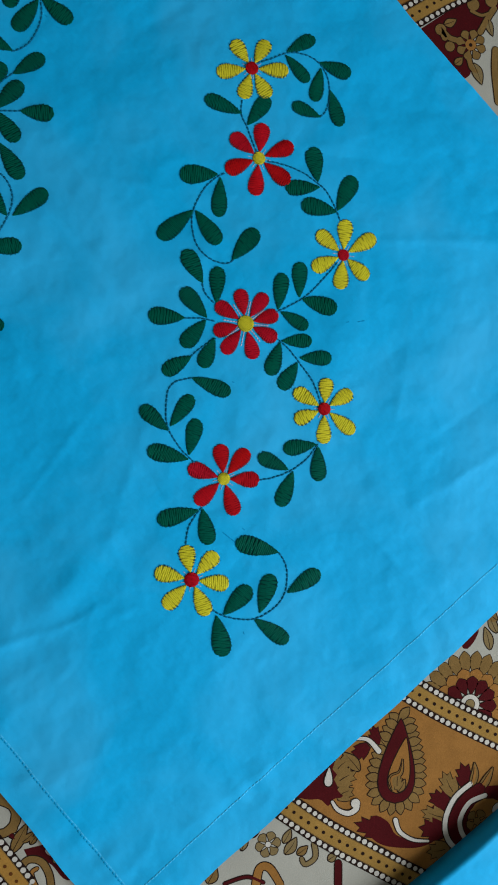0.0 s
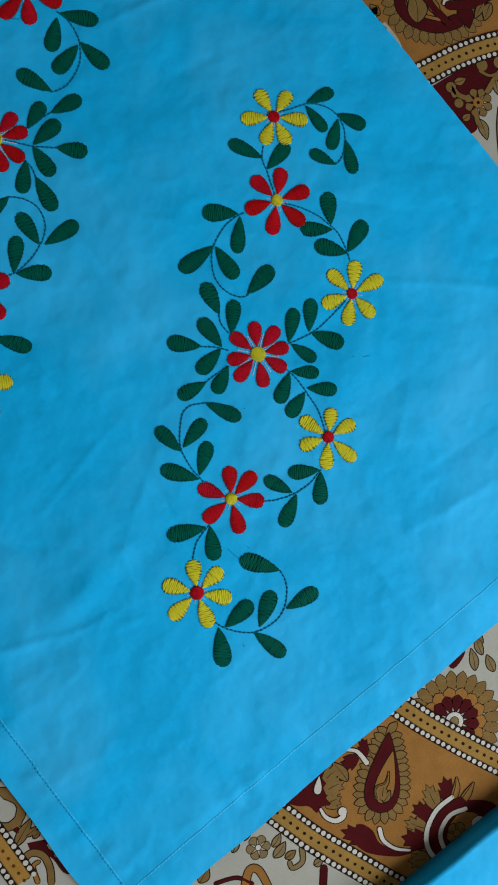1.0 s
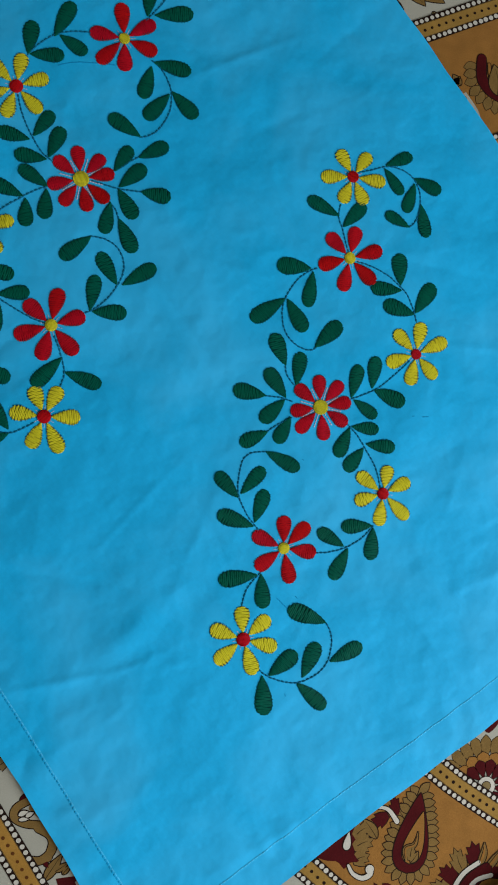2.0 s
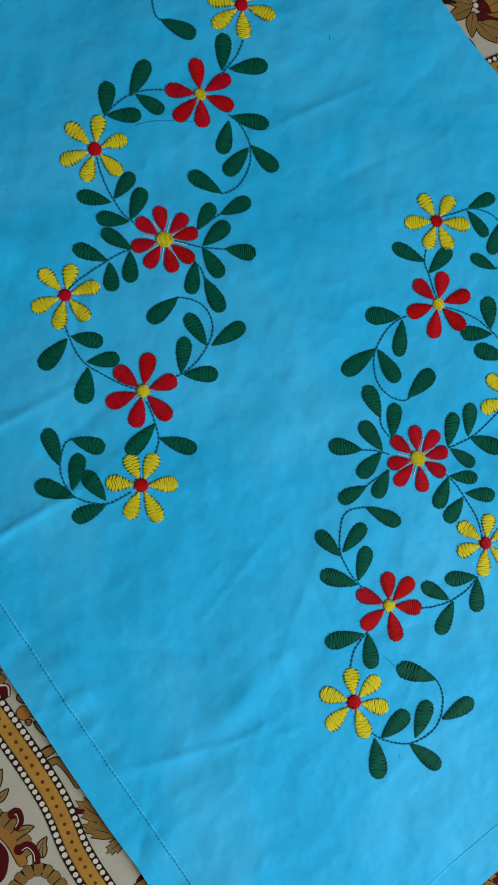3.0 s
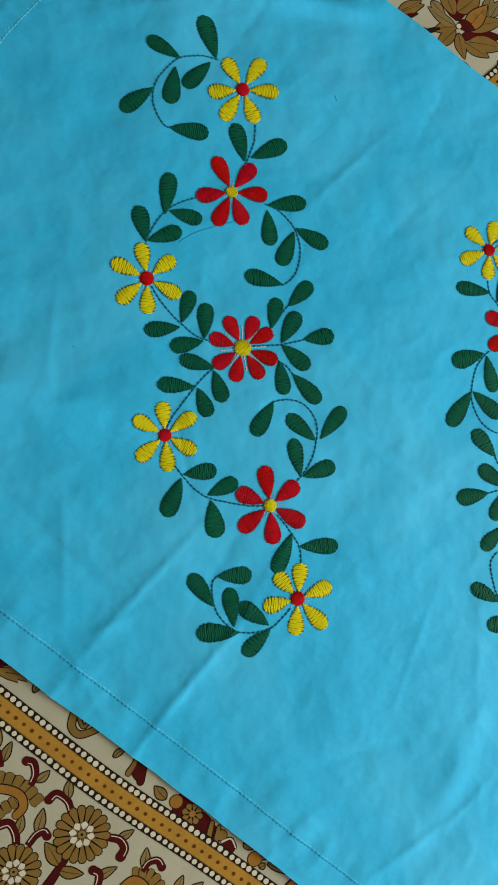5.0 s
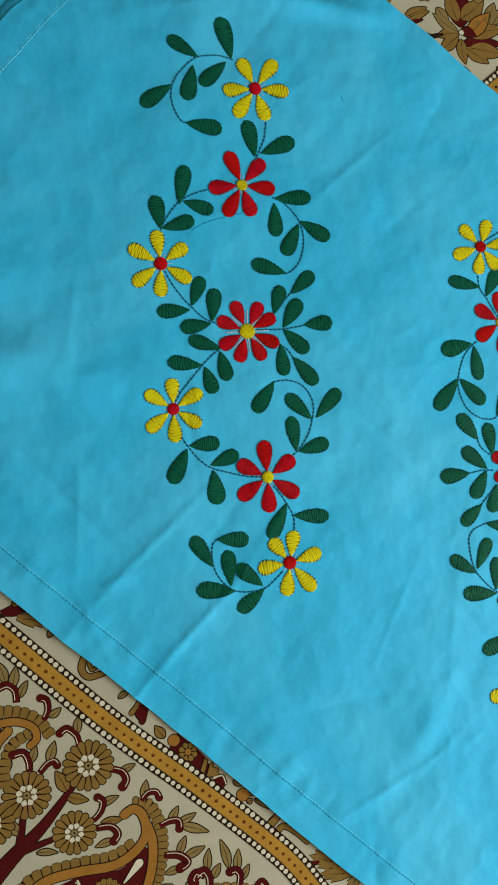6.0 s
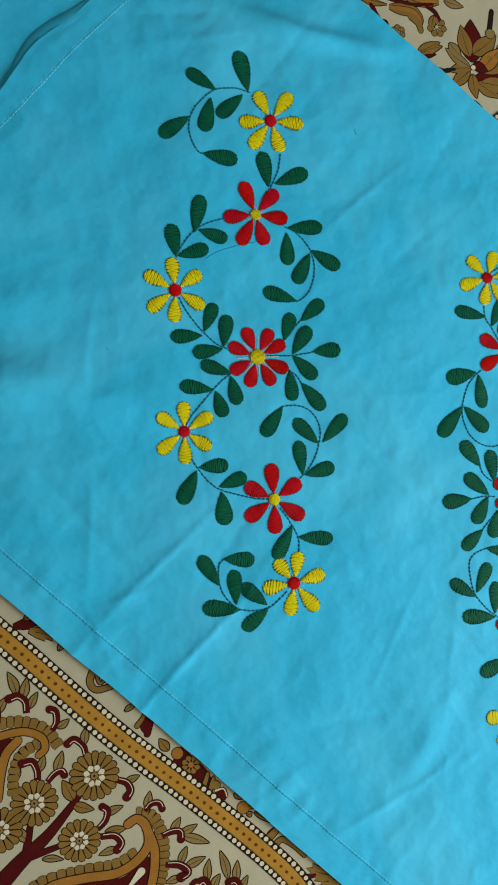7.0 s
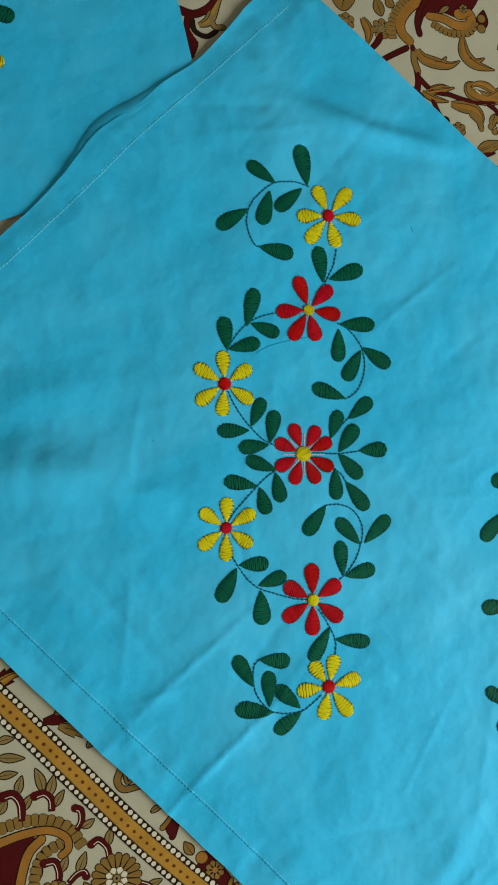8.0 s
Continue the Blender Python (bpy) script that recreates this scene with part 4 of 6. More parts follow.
p = Print('printed_shoot', 0)
p.curl(3.7, [(-337.5, -120.7), (-337.0, -114.9), (-339.1, -109.2), (-344.9, -108.9)])
p.done()
p = Print('printed_shoot', 0)
p.curl(3.3, [(-332.2, -123.0), (-327.3, -119.0), (-323.2, -118.2), (-321.9, -121.0)])
p.done()
p = Print('printed_shoot', 0)
p.curl(3.7, [(-338.3, -80.0), (-338.0, -73.2), (-341.6, -68.9), (-346.9, -69.5)])
p.done()
p = Print('printed_shoot', 0)
p.curl(3.4, [(-325.4, -93.4), (-322.1, -88.9), (-321.8, -82.7), (-324.8, -80.6)])
p.done()
p = Print('printed_shoot', 0)
p.curl(3.1, [(-278.1, -153.8), (-274.0, -150.3), (-269.2, -150.7), (-267.7, -154.7)])
p.done()
p = Print('printed_shoot', 0)
p.curl(3.5, [(-270.3, -171.1), (-264.1, -169.8), (-259.0, -171.1), (-259.0, -175.8)])
p.done()
p = Print('printed_shoot', 0)
p.curl(4.2, [(-270.6, -188.7), (-262.2, -191.0), (-257.7, -196.4), (-262.3, -198.7)])
p.done()
p = Print('printed_shoot', 0)
p.curl(4.2, [(-247.8, -217.0), (-246.6, -209.4), (-249.0, -204.1), (-254.6, -206.2)])
p.done()
p = Print('printed_shoot', 0)
p.curl(3.9, [(-230.2, -220.0), (-228.0, -213.4), (-229.9, -209.3), (-233.6, -209.3)])
p.done()
p = Print('printed_shoot', 0)
p.curl(3.6, [(-215.4, -230.6), (-213.4, -225.3), (-215.6, -220.4), (-218.0, -221.9)])
p.done()
p = Print('printed_shoot', 0)
p.curl(4.2, [(-248.8, -207.7), (-253.6, -204.0), (-257.0, -207.3), (-256.0, -210.1)])
p.done()
p = Print('printed_leaf', 0)
p.leaf(SAGE, (-339.3, -71.1), (-335.2, -59.2), 5.0)
p.done()
p = Print('printed_leaf', 0)
p.leaf(SAGE, (-336.0, -77.4), (-330.4, -69.0), 4.0)
p.done()
p = Print('printed_leaf', 0)
p.leaf(SAGE, (-321.9, -92.4), (-314.7, -88.8), 4.0)
p.done()
p = Print('printed_leaf', 0)
p.leaf(SAGE, (-307.7, -105.5), (-304.9, -95.6), 4.4)
p.done()
p = Print('printed_leaf', 0)
p.leaf(SAGE, (-326.5, -118.1), (-321.1, -106.9), 5.0)
p.done()
p = Print('printed_leaf', 0)
p.leaf(SAGE, (-336.1, -115.8), (-331.8, -106.8), 4.3)
p.done()
p = Print('printed_leaf', 0)
p.leaf(SAGE, (-351.3, -118.3), (-346.8, -108.4), 4.6)
p.done()
p = Print('printed_leaf', 0)
p.leaf(SAGE, (-287.4, -133.5), (-278.4, -131.5), 3.8)
p.done()
p = Print('printed_leaf', 0)
p.leaf(TAN, (-318.7, -137.7), (-323.4, -124.1), 7.1)
p.done()
p = Print('printed_leaf', 0)
p.leaf(TAN, (-319.7, -139.6), (-307.8, -145.4), 5.7)
p.done()
p = Print('printed_leaf', 0)
p.leaf(SAGE, (-302.4, -150.2), (-290.6, -147.5), 4.4)
p.done()
p = Print('printed_leaf', 0)
p.leaf(TAN, (-303.3, -160.5), (-290.3, -161.0), 4.8)
p.done()
p = Print('printed_leaf', 0)
p.leaf(SAGE, (-297.2, -171.9), (-308.6, -173.1), 4.1)
p.done()
p = Print('printed_leaf', 0)
p.leaf(SAGE, (-347.0, -155.4), (-354.6, -142.9), 5.6)
p.done()
p = Print('printed_leaf', 0)
p.leaf(SAGE, (-341.2, -167.3), (-329.4, -170.4), 3.6)
p.done()
p = Print('printed_leaf', 0)
p.leaf(SAGE, (-277.2, -152.3), (-273.5, -142.6), 4.5)
p.done()
p = Print('printed_leaf', 0)
p.leaf(SAGE, (-264.1, -169.8), (-257.7, -162.6), 4.2)
p.done()
p = Print('printed_leaf', 0)
p.leaf(SAGE, (-259.1, -171.8), (-248.0, -169.3), 4.2)
p.done()
p = Print('printed_leaf', 0)
p.leaf(SAGE, (-258.4, -173.8), (-242.2, -182.3), 5.2)
p.done()
p = Print('printed_leaf', 0)
p.leaf(SAGE, (-262.1, -190.6), (-256.3, -181.1), 4.5)
p.done()
p = Print('printed_leaf', 0)
p.leaf(SAGE, (-259.0, -193.2), (-246.0, -190.2), 4.9)
p.done()
p = Print('printed_leaf', 0)
p.leaf(SAGE, (-262.7, -198.7), (-272.0, -199.7), 4.2)
p.done()
p = Print('printed_leaf', 0)
p.leaf(SAGE, (-280.0, -208.1), (-268.3, -207.1), 4.5)
p.done()
p = Print('printed_leaf', 0)
p.leaf(SAGE, (-267.9, -222.8), (-267.4, -210.9), 4.5)
p.done()
p = Print('printed_leaf', 0)
p.leaf(SAGE, (-246.5, -204.8), (-243.8, -192.2), 4.6)
p.done()
p = Print('printed_leaf', 0)
p.leaf(SAGE, (-244.2, -210.1), (-238.7, -202.9), 4.6)
p.done()
p = Print('printed_leaf', 0)
p.leaf(SAGE, (-233.9, -207.1), (-236.4, -188.8), 5.0)
p.done()
p = Print('printed_leaf', 0)
p.leaf(SAGE, (-229.4, -210.5), (-226.5, -197.5), 4.6)
p.done()
p = Print('printed_leaf', 0)
p.leaf(SAGE, (-227.4, -216.1), (-221.7, -208.2), 3.9)
p.done()
p = Print('printed_leaf', 0)
p.leaf(SAGE, (-260.9, -214.4), (-253.9, -206.0), 5.2)
p.done()
p = Print('printed_leaf', 0)
p.leaf(SAGE, (-213.6, -231.0), (-205.7, -228.1), 4.0)
p.done()
p = Print('printed_leaf', 0)
p.leaf(SAGE, (-198.8, -245.0), (-199.4, -235.0), 4.4)
p.done()
p = Print('printed_paisley')
p.layer = 0
p.patch(MAROON, [(-351.8, -208.9), (-341.1, -193.0), (-320.3, -187.4), (-296.8, -189.5), (-283.1, -181.2), (-278.6, -183.8), (-283.3, -200.2), (-293.5, -216.7), (-303.1, -229.7)])
p.layer += 0.4
p.scallops(TAN, 6.2, 15, [(-358.7, -196.7), (-349.5, -182.9), (-335.8, -179.7), (-315.8, -179.9), (-299.0, -181.2), (-286.2, -176.5)])
p.layer += 0.4
p.scallops(TAN, 6.5, 22, [(-283.6, -153.5), (-274.4, -157.2), (-270.1, -170.0), (-271.2, -185.7), (-276.3, -200.3), (-283.1, -212.5), (-292.1, -225.8)])
p.layer = 3
p.stroke(OCHRE, 5.6, 4.9, [(-357.1, -207.4), (-350.1, -191.6), (-338.2, -184.6), (-319.8, -184.4), (-299.7, -186.3), (-285.9, -181.2), (-278.7, -173.2), (-278.8, -162.5), (-283.5, -157.1), (-289.3, -159.1)])
p.layer += 0.4
p.stroke(OCHRE, 5.2, 4.8, [(-277.6, -168.1), (-275.8, -179.2), (-278.9, -194.3), (-285.9, -208.2), (-296.6, -221.1)])
p.layer += 0.4
p.stroke(WHITE, 1.0, 4.8, [(-295.7, -197.8), (-285.4, -189.0)])
p.layer = 2
p.petals(TAN, (-306.5, -201.2), 4.7, 9.1, 14)
p.layer += 0.4
p.disc(SAGE, (-306.5, -201.2), 5.1)
p.layer += 0.4
p.petals(WHITE, (-306.5, -201.2), 1.7, 4.7, 8)
p.layer += 0.4
p.petals(TAN, (-337.2, -200.0), 4.0, 9.3, 12)
p.layer += 0.4
p.petals(WHITE, (-337.2, -200.0), 1.3, 4.3, 8)
p.layer += 0.4
p.curl(2.7, [(-322.6, -198.2), (-320.5, -192.9), (-321.9, -189.0), (-324.1, -190.1)])
p.layer += 0.4
p.stroke(WHITE, 1.3, 1.0, [(-324.3, -196.0), (-320.7, -192.4), (-321.5, -188.8)])
p.layer += 0.4
p.leaf(WHITE, (-323.9, -202.3), (-315.7, -201.4), 2.0)
p.layer += 0.4
p.leaf(OCHRE, (-329.3, -198.0), (-329.2, -191.1), 4.0)
p.done()
p = Print('printed_paisley')
p.layer = 0
p.patch(MAROON, [(-387.1, -98.7), (-361.8, -93.8), (-348.5, -93.0), (-355.7, -104.7), (-363.2, -119.5), (-390.0, -136.6)])
p.layer += 0.4
p.scallops(TAN, 6.3, 16, [(-386.4, -89.8), (-367.4, -84.9), (-354.7, -83.0), (-342.0, -84.3), (-329.7, -91.2), (-322.6, -103.8)])
p.layer += 0.4
p.scallops(TAN, 5.8, 9, [(-333.6, -99.1), (-344.2, -103.0), (-350.0, -112.4), (-352.4, -126.6)])
p.layer = 3
p.stroke(OCHRE, 5.0, 3.8, [(-387.0, -97.1), (-368.0, -92.6), (-353.6, -90.1), (-340.9, -90.5), (-331.7, -96.1), (-330.7, -102.9), (-334.8, -106.1)])
p.layer += 0.4
p.stroke(OCHRE, 4.8, 4.8, [(-345.4, -94.9), (-352.9, -101.3), (-357.6, -112.5), (-361.2, -126.4)])
p.done()
p = Print('printed_leaf', 0)
p.leaf(SAGE, (-342.3, -67.8), (-345.6, -53.7), 5.2)
p.done()
p = Print('printed_leaf', 0)
p.leaf(SAGE, (-365.1, -35.3), (-355.9, -34.5), 4.2)
p.done()
p = Print('printed_leaf', 0)
p.leaf(SAGE, (-365.8, -44.0), (-350.8, -46.8), 4.8)
p.done()
p = Print('printed_leaf', 0)
p.leaf(SAGE, (-366.6, -55.0), (-355.6, -54.6), 4.1)
p.done()
p = Print('printed_leaf', 0)
p.leaf(SAGE, (-356.6, -66.9), (-353.2, -56.7), 4.5)
p.done()
p = Print('printed_leaf', 0)
p.leaf(SAGE, (-353.5, -76.3), (-348.1, -68.1), 4.2)
p.done()
p = Print('printed_leaf', 0)
p.leaf(SAGE, (-368.3, -76.3), (-362.9, -68.1), 4.5)
p.done()
p = Print('printed_shoot', 0)
p.curl(4.2, [(-355.3, -82.6), (-355.1, -72.7), (-359.0, -66.5), (-364.7, -66.8)])
p.done()
p = Print('printed_shoot', 0)
p.curl(4.0, [(-201.8, -248.6), (-203.1, -242.3), (-207.8, -238.4), (-212.1, -240.9)])
p.done()
p = Print('printed_leaf', 0)
p.leaf(SAGE, (-201.5, -242.6), (-197.9, -233.7), 4.0)
p.done()
p = Print('printed_paisley')
p.layer = 0
p.scallops(TAN, 6.6, 8, [(-215.3, -267.8), (-207.8, -254.5), (-197.5, -251.3), (-185.6, -261.4)])
p.done()
p = Print('printed_paisley')
p.layer = 0
p.scallops(TAN, 7.3, 13, [(-267.3, -223.0), (-255.7, -217.3), (-236.2, -219.1), (-217.6, -228.1), (-205.2, -243.2)])
p.layer += 0.4
p.stroke(OCHRE, 5.2, 5.2, [(-261.2, -229.3), (-246.2, -224.9), (-232.1, -227.0), (-218.7, -235.1), (-209.7, -247.4)])
p.layer += 0.4
p.patch(MAROON, [(-254.6, -232.9), (-239.8, -229.9), (-222.7, -237.2), (-217.0, -247.1), (-222.8, -259.9), (-253.9, -250.9)])
p.done()
p = Print('printed_leaf', 0)
p.lobe(MAROON, (-338.5, -27.4), (-321.5, -27.0), 7.0)
p.done()
p = Print('printed_leaf', 0)
p.lobe(MAROON, (-366.0, -3.5), (-349.0, 6.0), 9.0)
p.done()
p = Print('printed_leaf', 3)
p.frond(OCHRE, 5.0, [(-372.0, -4.0), (-362.0, -1.5), (-354.0, 2.0), (-345.5, 3.0)])
p.done()
p = Print('printed_leaf', 0)
p.leaf(TAN, (-332.2, -24.0), (-324.8, -22.8), 3.7)
p.done()
p = Print('printed_leaf', 0)
p.lobe(TAN, (-330.0, -31.5), (-314.5, -38.8), 7.5)
p.done()
p = Print('printed_leaf', 0)
p.leaf(TAN, (-320.3, -32.7), (-314.7, -36.0), 3.4)
p.done()
p = Print('printed_leaf', 0)
p.leaf(SAGE, (-315.0, -46.8), (-311.4, -40.5), 3.4)
p.done()
p = Print('printed_leaf', 0)
p.leaf(SAGE, (-281.5, -91.0), (-274.1, -88.4), 3.1)
p.done()
p = Print('printed_leaf', 0)
p.leaf(TAN, (-258.8, -120.5), (-263.2, -112.3), 5.6)
p.done()
p = Print('printed_leaf', 0)
p.leaf(TAN, (-222.3, -155.9), (-218.3, -160.5), 3.9)
p.done()
p = Print('printed_leaf', 0)
p.leaf(SAGE, (-211.9, -170.5), (-201.5, -179.7), 2.9)
p.done()
p = Print('printed_stem', 0)
p.stroke(TAN, 3.8, 3.1, [(-296.8, -62.9), (-299.5, -69.4), (-296.2, -74.7), (-286.5, -74.3)])
p.done()
p = Print('printed_stem', 0)
p.stroke(TAN, 1.7, 1.4, [(-294.9, -66.1), (-293.6, -71.4), (-289.0, -68.1)])
p.done()
p = Print('printed_leaf', 0)
p.leaf(MAROON, (-270.8, -107.0), (-271.0, -95.2), 5.6)
p.done()
p = Print('printed_stem', 0)
p.stroke(TAN, 2.8, 1.7, [(-275.5, -101.6), (-271.4, -97.6), (-269.5, -94.4)])
p.done()
p = Print('printed_stem', 0)
p.stroke(MAROON, 3.5, 2.8, [(-270.2, -107.8), (-267.0, -100.7), (-264.2, -96.7)])
p.done()
p = Print('printed_patch', 0)
p.patch(MAROON, [(-250.8, -119.5), (-237.5, -137.0), (-234.2, -150.4), (-239.4, -149.2), (-253.8, -138.5), (-257.6, -128.6)])
p.done()
p = Print('printed_blossom', 3)
p.petals(TAN, (-246.4, -132.3), 1.4, 6.0, 8)
p.done()
p = Print('printed_bud', 3)
p.disc(OCHRE, (-246.4, -132.3), 1.8)
p.done()
p = Print('printed_bud', 3)
p.disc(OCHRE, (-253.6, -123.5), 3.5)
p.done()
p = Print('printed_stem', 3)
p.stroke(TAN, 2.8, 2.1, [(-241.2, -148.7), (-236.9, -140.0)])
p.done()
p = Print('printed_stem', 3)
p.stroke(TAN, 2.5, 1.8, [(-237.2, -150.8), (-233.8, -143.3)])
p.done()
p = Print('printed_bud', 3)
p.disc(TAN, (-233.1, -148.2), 2.8)
p.done()
p = Print('printed_bud', 3)
p.disc(MAROON, (-231.0, -155.2), 3.9)
p.done()
p = Print('printed_stem', 3)
p.stroke(WHITE, 1.1, 0.7, [(-233.7, -151.6), (-228.6, -151.5), (-227.2, -156.8)])
p.done()
p = Print('printed_bud', 3)
p.disc(OCHRE, (-218.1, -166.0), 3.9)
p.done()
p = Print('printed_leaf', 3)
p.leaf(TAN, (-214.7, -165.0), (-212.2, -167.8), 3.2)
p.done()
p = Print('printed_leaf', 3)
p.leaf(TAN, (-216.4, -171.2), (-213.3, -170.1), 3.2)
p.done()
p = Print('printed_stem', 0)
p.stroke(TAN, 4.7, 2.9, [(-205.7, -189.2), (-199.3, -184.6), (-194.7, -179.5)])
p.done()
p = Print('printed_stem', 0)
p.stroke(TAN, 3.6, 2.5, [(-201.6, -193.9), (-196.7, -191.5), (-190.1, -196.9), (-183.9, -205.1)])
p.done()
p = Print('printed_leaf', 0)
p.leaf(MAROON, (-207.5, -189.4), (-198.2, -182.3), 3.6)
p.done()
p = Print('printed_leaf', 0)
p.lobe(TAN, (-167.0, -223.1), (-183.2, -213.8), 11.5)
p.done()
p = Print('printed_leaf', 0)
p.lobe(TAN, (-160.2, -231.4), (-179.1, -226.5), 10.2)
p.done()
p = Print('printed_leaf', 0)
p.lobe(SAGE, (-155.2, -234.1), (-163.4, -241.4), 7.7)
p.done()
p = Print('printed_stem', 0)
p.stroke(MAROON, 2.8, 2.2, [(-192.0, -219.0), (-179.4, -218.8)])
p.done()
p = Print('printed_leaf', 0)
p.frond(SAGE, 4.1, [(-171.7, -289.4), (-168.6, -285.9), (-166.7, -281.0)])
p.done()
p = Print('printed_leaf', 0)
p.frond(SAGE, 2.8, [(-177.5, -272.9), (-174.8, -270.7), (-174.1, -267.5)])
p.done()
p = Print('printed_stem', 0)
p.stroke(TAN, 4.2, 4.2, [(-139.7, -256.9), (-146.2, -261.8), (-146.7, -267.3), (-139.7, -270.4), (-127.8, -271.2), (-122.6, -277.8), (-123.7, -289.1)])
p.done()
p = Print('printed_leaf', 0)
p.leaf(MAROON, (-144.0, -259.9), (-141.3, -252.2), 4.5)
p.done()
p = Print('printed_patch', 0)
p.patch(TAN, [(-139.3, -262.0), (-127.4, -270.2), (-118.4, -274.1), (-125.1, -265.1), (-136.5, -256.6)])
p.done()
p = Print('printed_leaf', 3)
p.leaf(WHITE, (-144.4, -266.1), (-139.1, -263.3), 2.9)
p.done()
p = Print('printed_leaf', 3)
p.leaf(WHITE, (-140.1, -266.6), (-135.8, -263.6), 2.6)
p.done()
p = Print('printed_leaf', 3)
p.leaf(WHITE, (-143.9, -268.6), (-138.2, -267.7), 2.2)
p.done()
p = Print('printed_stem', 0)
p.stroke(TAN, 4.5, 4.5, [(-132.1, -272.4), (-124.2, -276.4), (-122.2, -284.2), (-127.4, -290.6), (-133.6, -291.2)])
p.done()
p = Print('printed_leaf', 0)
p.leaf(TAN, (-124.0, -302.4), (-115.9, -286.0), 6.0)
p.done()
p = Print('printed_leaf', 0)
p.leaf(TAN, (-118.5, -296.6), (-111.8, -290.8), 3.6)
p.done()
p = Print('printed_leaf', 0)
p.leaf(TAN, (-114.0, -297.8), (-110.3, -292.5), 3.0)
p.done()
p = Print('printed_patch', 0)
p.patch(MAROON, [(-117.5, -300.6), (-111.0, -299.2), (-104.3, -298.3), (-106.0, -302.5), (-101.1, -305.9), (-94.9, -310.3), (-89.8, -318.3), (-95.3, -317.9), (-103.4, -308.8), (-113.1, -307.6)])
p.done()
p = Print('printed_stem', 0)
p.stroke(TAN, 3.6, 3.6, [(-116.4, -319.6), (-118.4, -310.9), (-114.4, -306.3), (-107.7, -307.9), (-103.3, -315.0), (-101.8, -323.6)])
p.done()
p = Print('printed_stem', 0)
p.stroke(OCHRE, 2.4, 1.8, [(-109.7, -323.1), (-112.9, -314.3), (-110.0, -311.5)])
p.done()
p = Print('printed_bud', 0)
p.disc(SAGE, (-99.9, -307.5), 1.5)
p.done()
p = Print('printed_leaf', 0)
p.leaf(MAROON, (-126.8, -290.0), (-122.5, -294.8), 2.4)
p.done()
p = Print('printed_rosette')
p.layer = 0
p.petals(TAN, (142.7, -224.7), 19.6, 32.2, 24)
p.layer = 3
p.petals(OCHRE, (142.7, -224.7), 14.0, 21.7, 14)
p.layer = 5
p.petals(MAROON, (142.7, -224.7), 5.6, 16.8, 12)
p.layer = 8
p.disc(WHITE, (142.7, -224.7), 5.9)
p.layer = 10
p.disc(SAGE, (142.7, -224.7), 2.8)
p.done()
p = Print('printed_panel')
p.layer = 13
p.patch(OCHRE, [(4.3, -268.4), (27.7, -284.0), (75.4, -310.9), (124.5, -341.9), (204.4, -381.1), (203.7, -265.3), (159.9, -243.2), (130.2, -229.4), (107.0, -215.6), (94.5, -201.0)])
p.done()
p = Print('printed_border', 30)
p.band([(87.5, -203.5), (107.0, -216.0), (126.6, -227.3), (159.9, -243.6), (188.7, -256.2)])
p.done()
p = Print('printed_border', 30)
p.band([(7.6, -267.6), (30.4, -281.9), (54.8, -298.3), (82.3, -313.6), (108.5, -327.7), (145.9, -346.7)])
p.done()
p = Print('printed_paisley')
p.layer = 15
p.drop_fringe(TAN, (99.5, -231.1), (96.4, -282.5), 28.0, 30)
p.layer = 20
p.drop(MAROON, (99.5, -232.5), (96.4, -282.1), 27.4)
p.layer = 22
p.drop(OCHRE, (102.8, -243.9), (97.0, -276.2), 15.7)
p.layer = 24
p.frond(TAN, 3.1, [(95.6, -274.8), (94.1, -267.5), (99.6, -264.4), (100.9, -256.1)])
p.layer += 0.4
p.leaf(TAN, (98.4, -275.6), (102.4, -268.5), 4.1)
p.layer += 0.4
p.lobe(TAN, (97.6, -274.2), (98.2, -263.7), 5.4)
p.done()
p = Print('printed_flower')
p.layer = 15
p.lobe(TAN, (61.2, -277.5), (70.7, -273.0), 11.3)
p.layer += 0.4
p.lobe(TAN, (60.4, -269.3), (71.9, -263.2), 12.0)
p.layer += 0.4
p.lobe(TAN, (59.6, -262.7), (68.3, -254.9), 10.7)
p.layer += 0.4
p.patch(MAROON, [(47.2, -252.4), (58.1, -256.1), (62.4, -264.5), (61.1, -272.6), (65.3, -277.7), (59.5, -278.4), (56.2, -282.8), (51.1, -278.6), (42.6, -278.2), (34.2, -273.0)])
p.layer = 21
p.drop(WHITE, (56.2, -259.9), (55.7, -271.0), 5.7)
p.layer += 0.4
p.stroke(WHITE, 1.7, 3.7, [(58.5, -280.3), (62.0, -285.0), (68.2, -287.3), (72.9, -284.9), (72.9, -281.0)])
p.layer += 0.4
p.disc(WHITE, (72.5, -281.6), 2.7)
p.layer = 15
p.lobe(MAROON, (79.6, -247.7), (70.4, -254.9), 9.5)
p.layer += 0.4
p.leaf(TAN, (91.7, -250.8), (82.9, -240.6), 6.8)
p.layer += 0.4
p.lobe(MAROON, (85.4, -247.3), (82.5, -236.6), 7.5)
p.layer += 0.4
p.leaf(TAN, (74.6, -262.7), (64.2, -251.4), 6.7)
p.layer = 19
p.stroke(WHITE, 1.7, 3.0, [(72.3, -243.5), (79.5, -244.4), (86.2, -251.3)])
p.done()
p = Print('printed_flower')
p.layer = 15
p.lobe(MAROON, (92.5, -299.7), (73.1, -293.4), 12.2)
p.layer += 0.4
p.patch(MAROON, [(78.6, -298.3), (83.3, -289.4), (92.4, -293.1), (98.0, -301.3), (110.0, -305.3), (122.3, -305.3), (111.8, -309.4), (96.0, -308.5), (86.3, -305.3)])
p.layer = 19
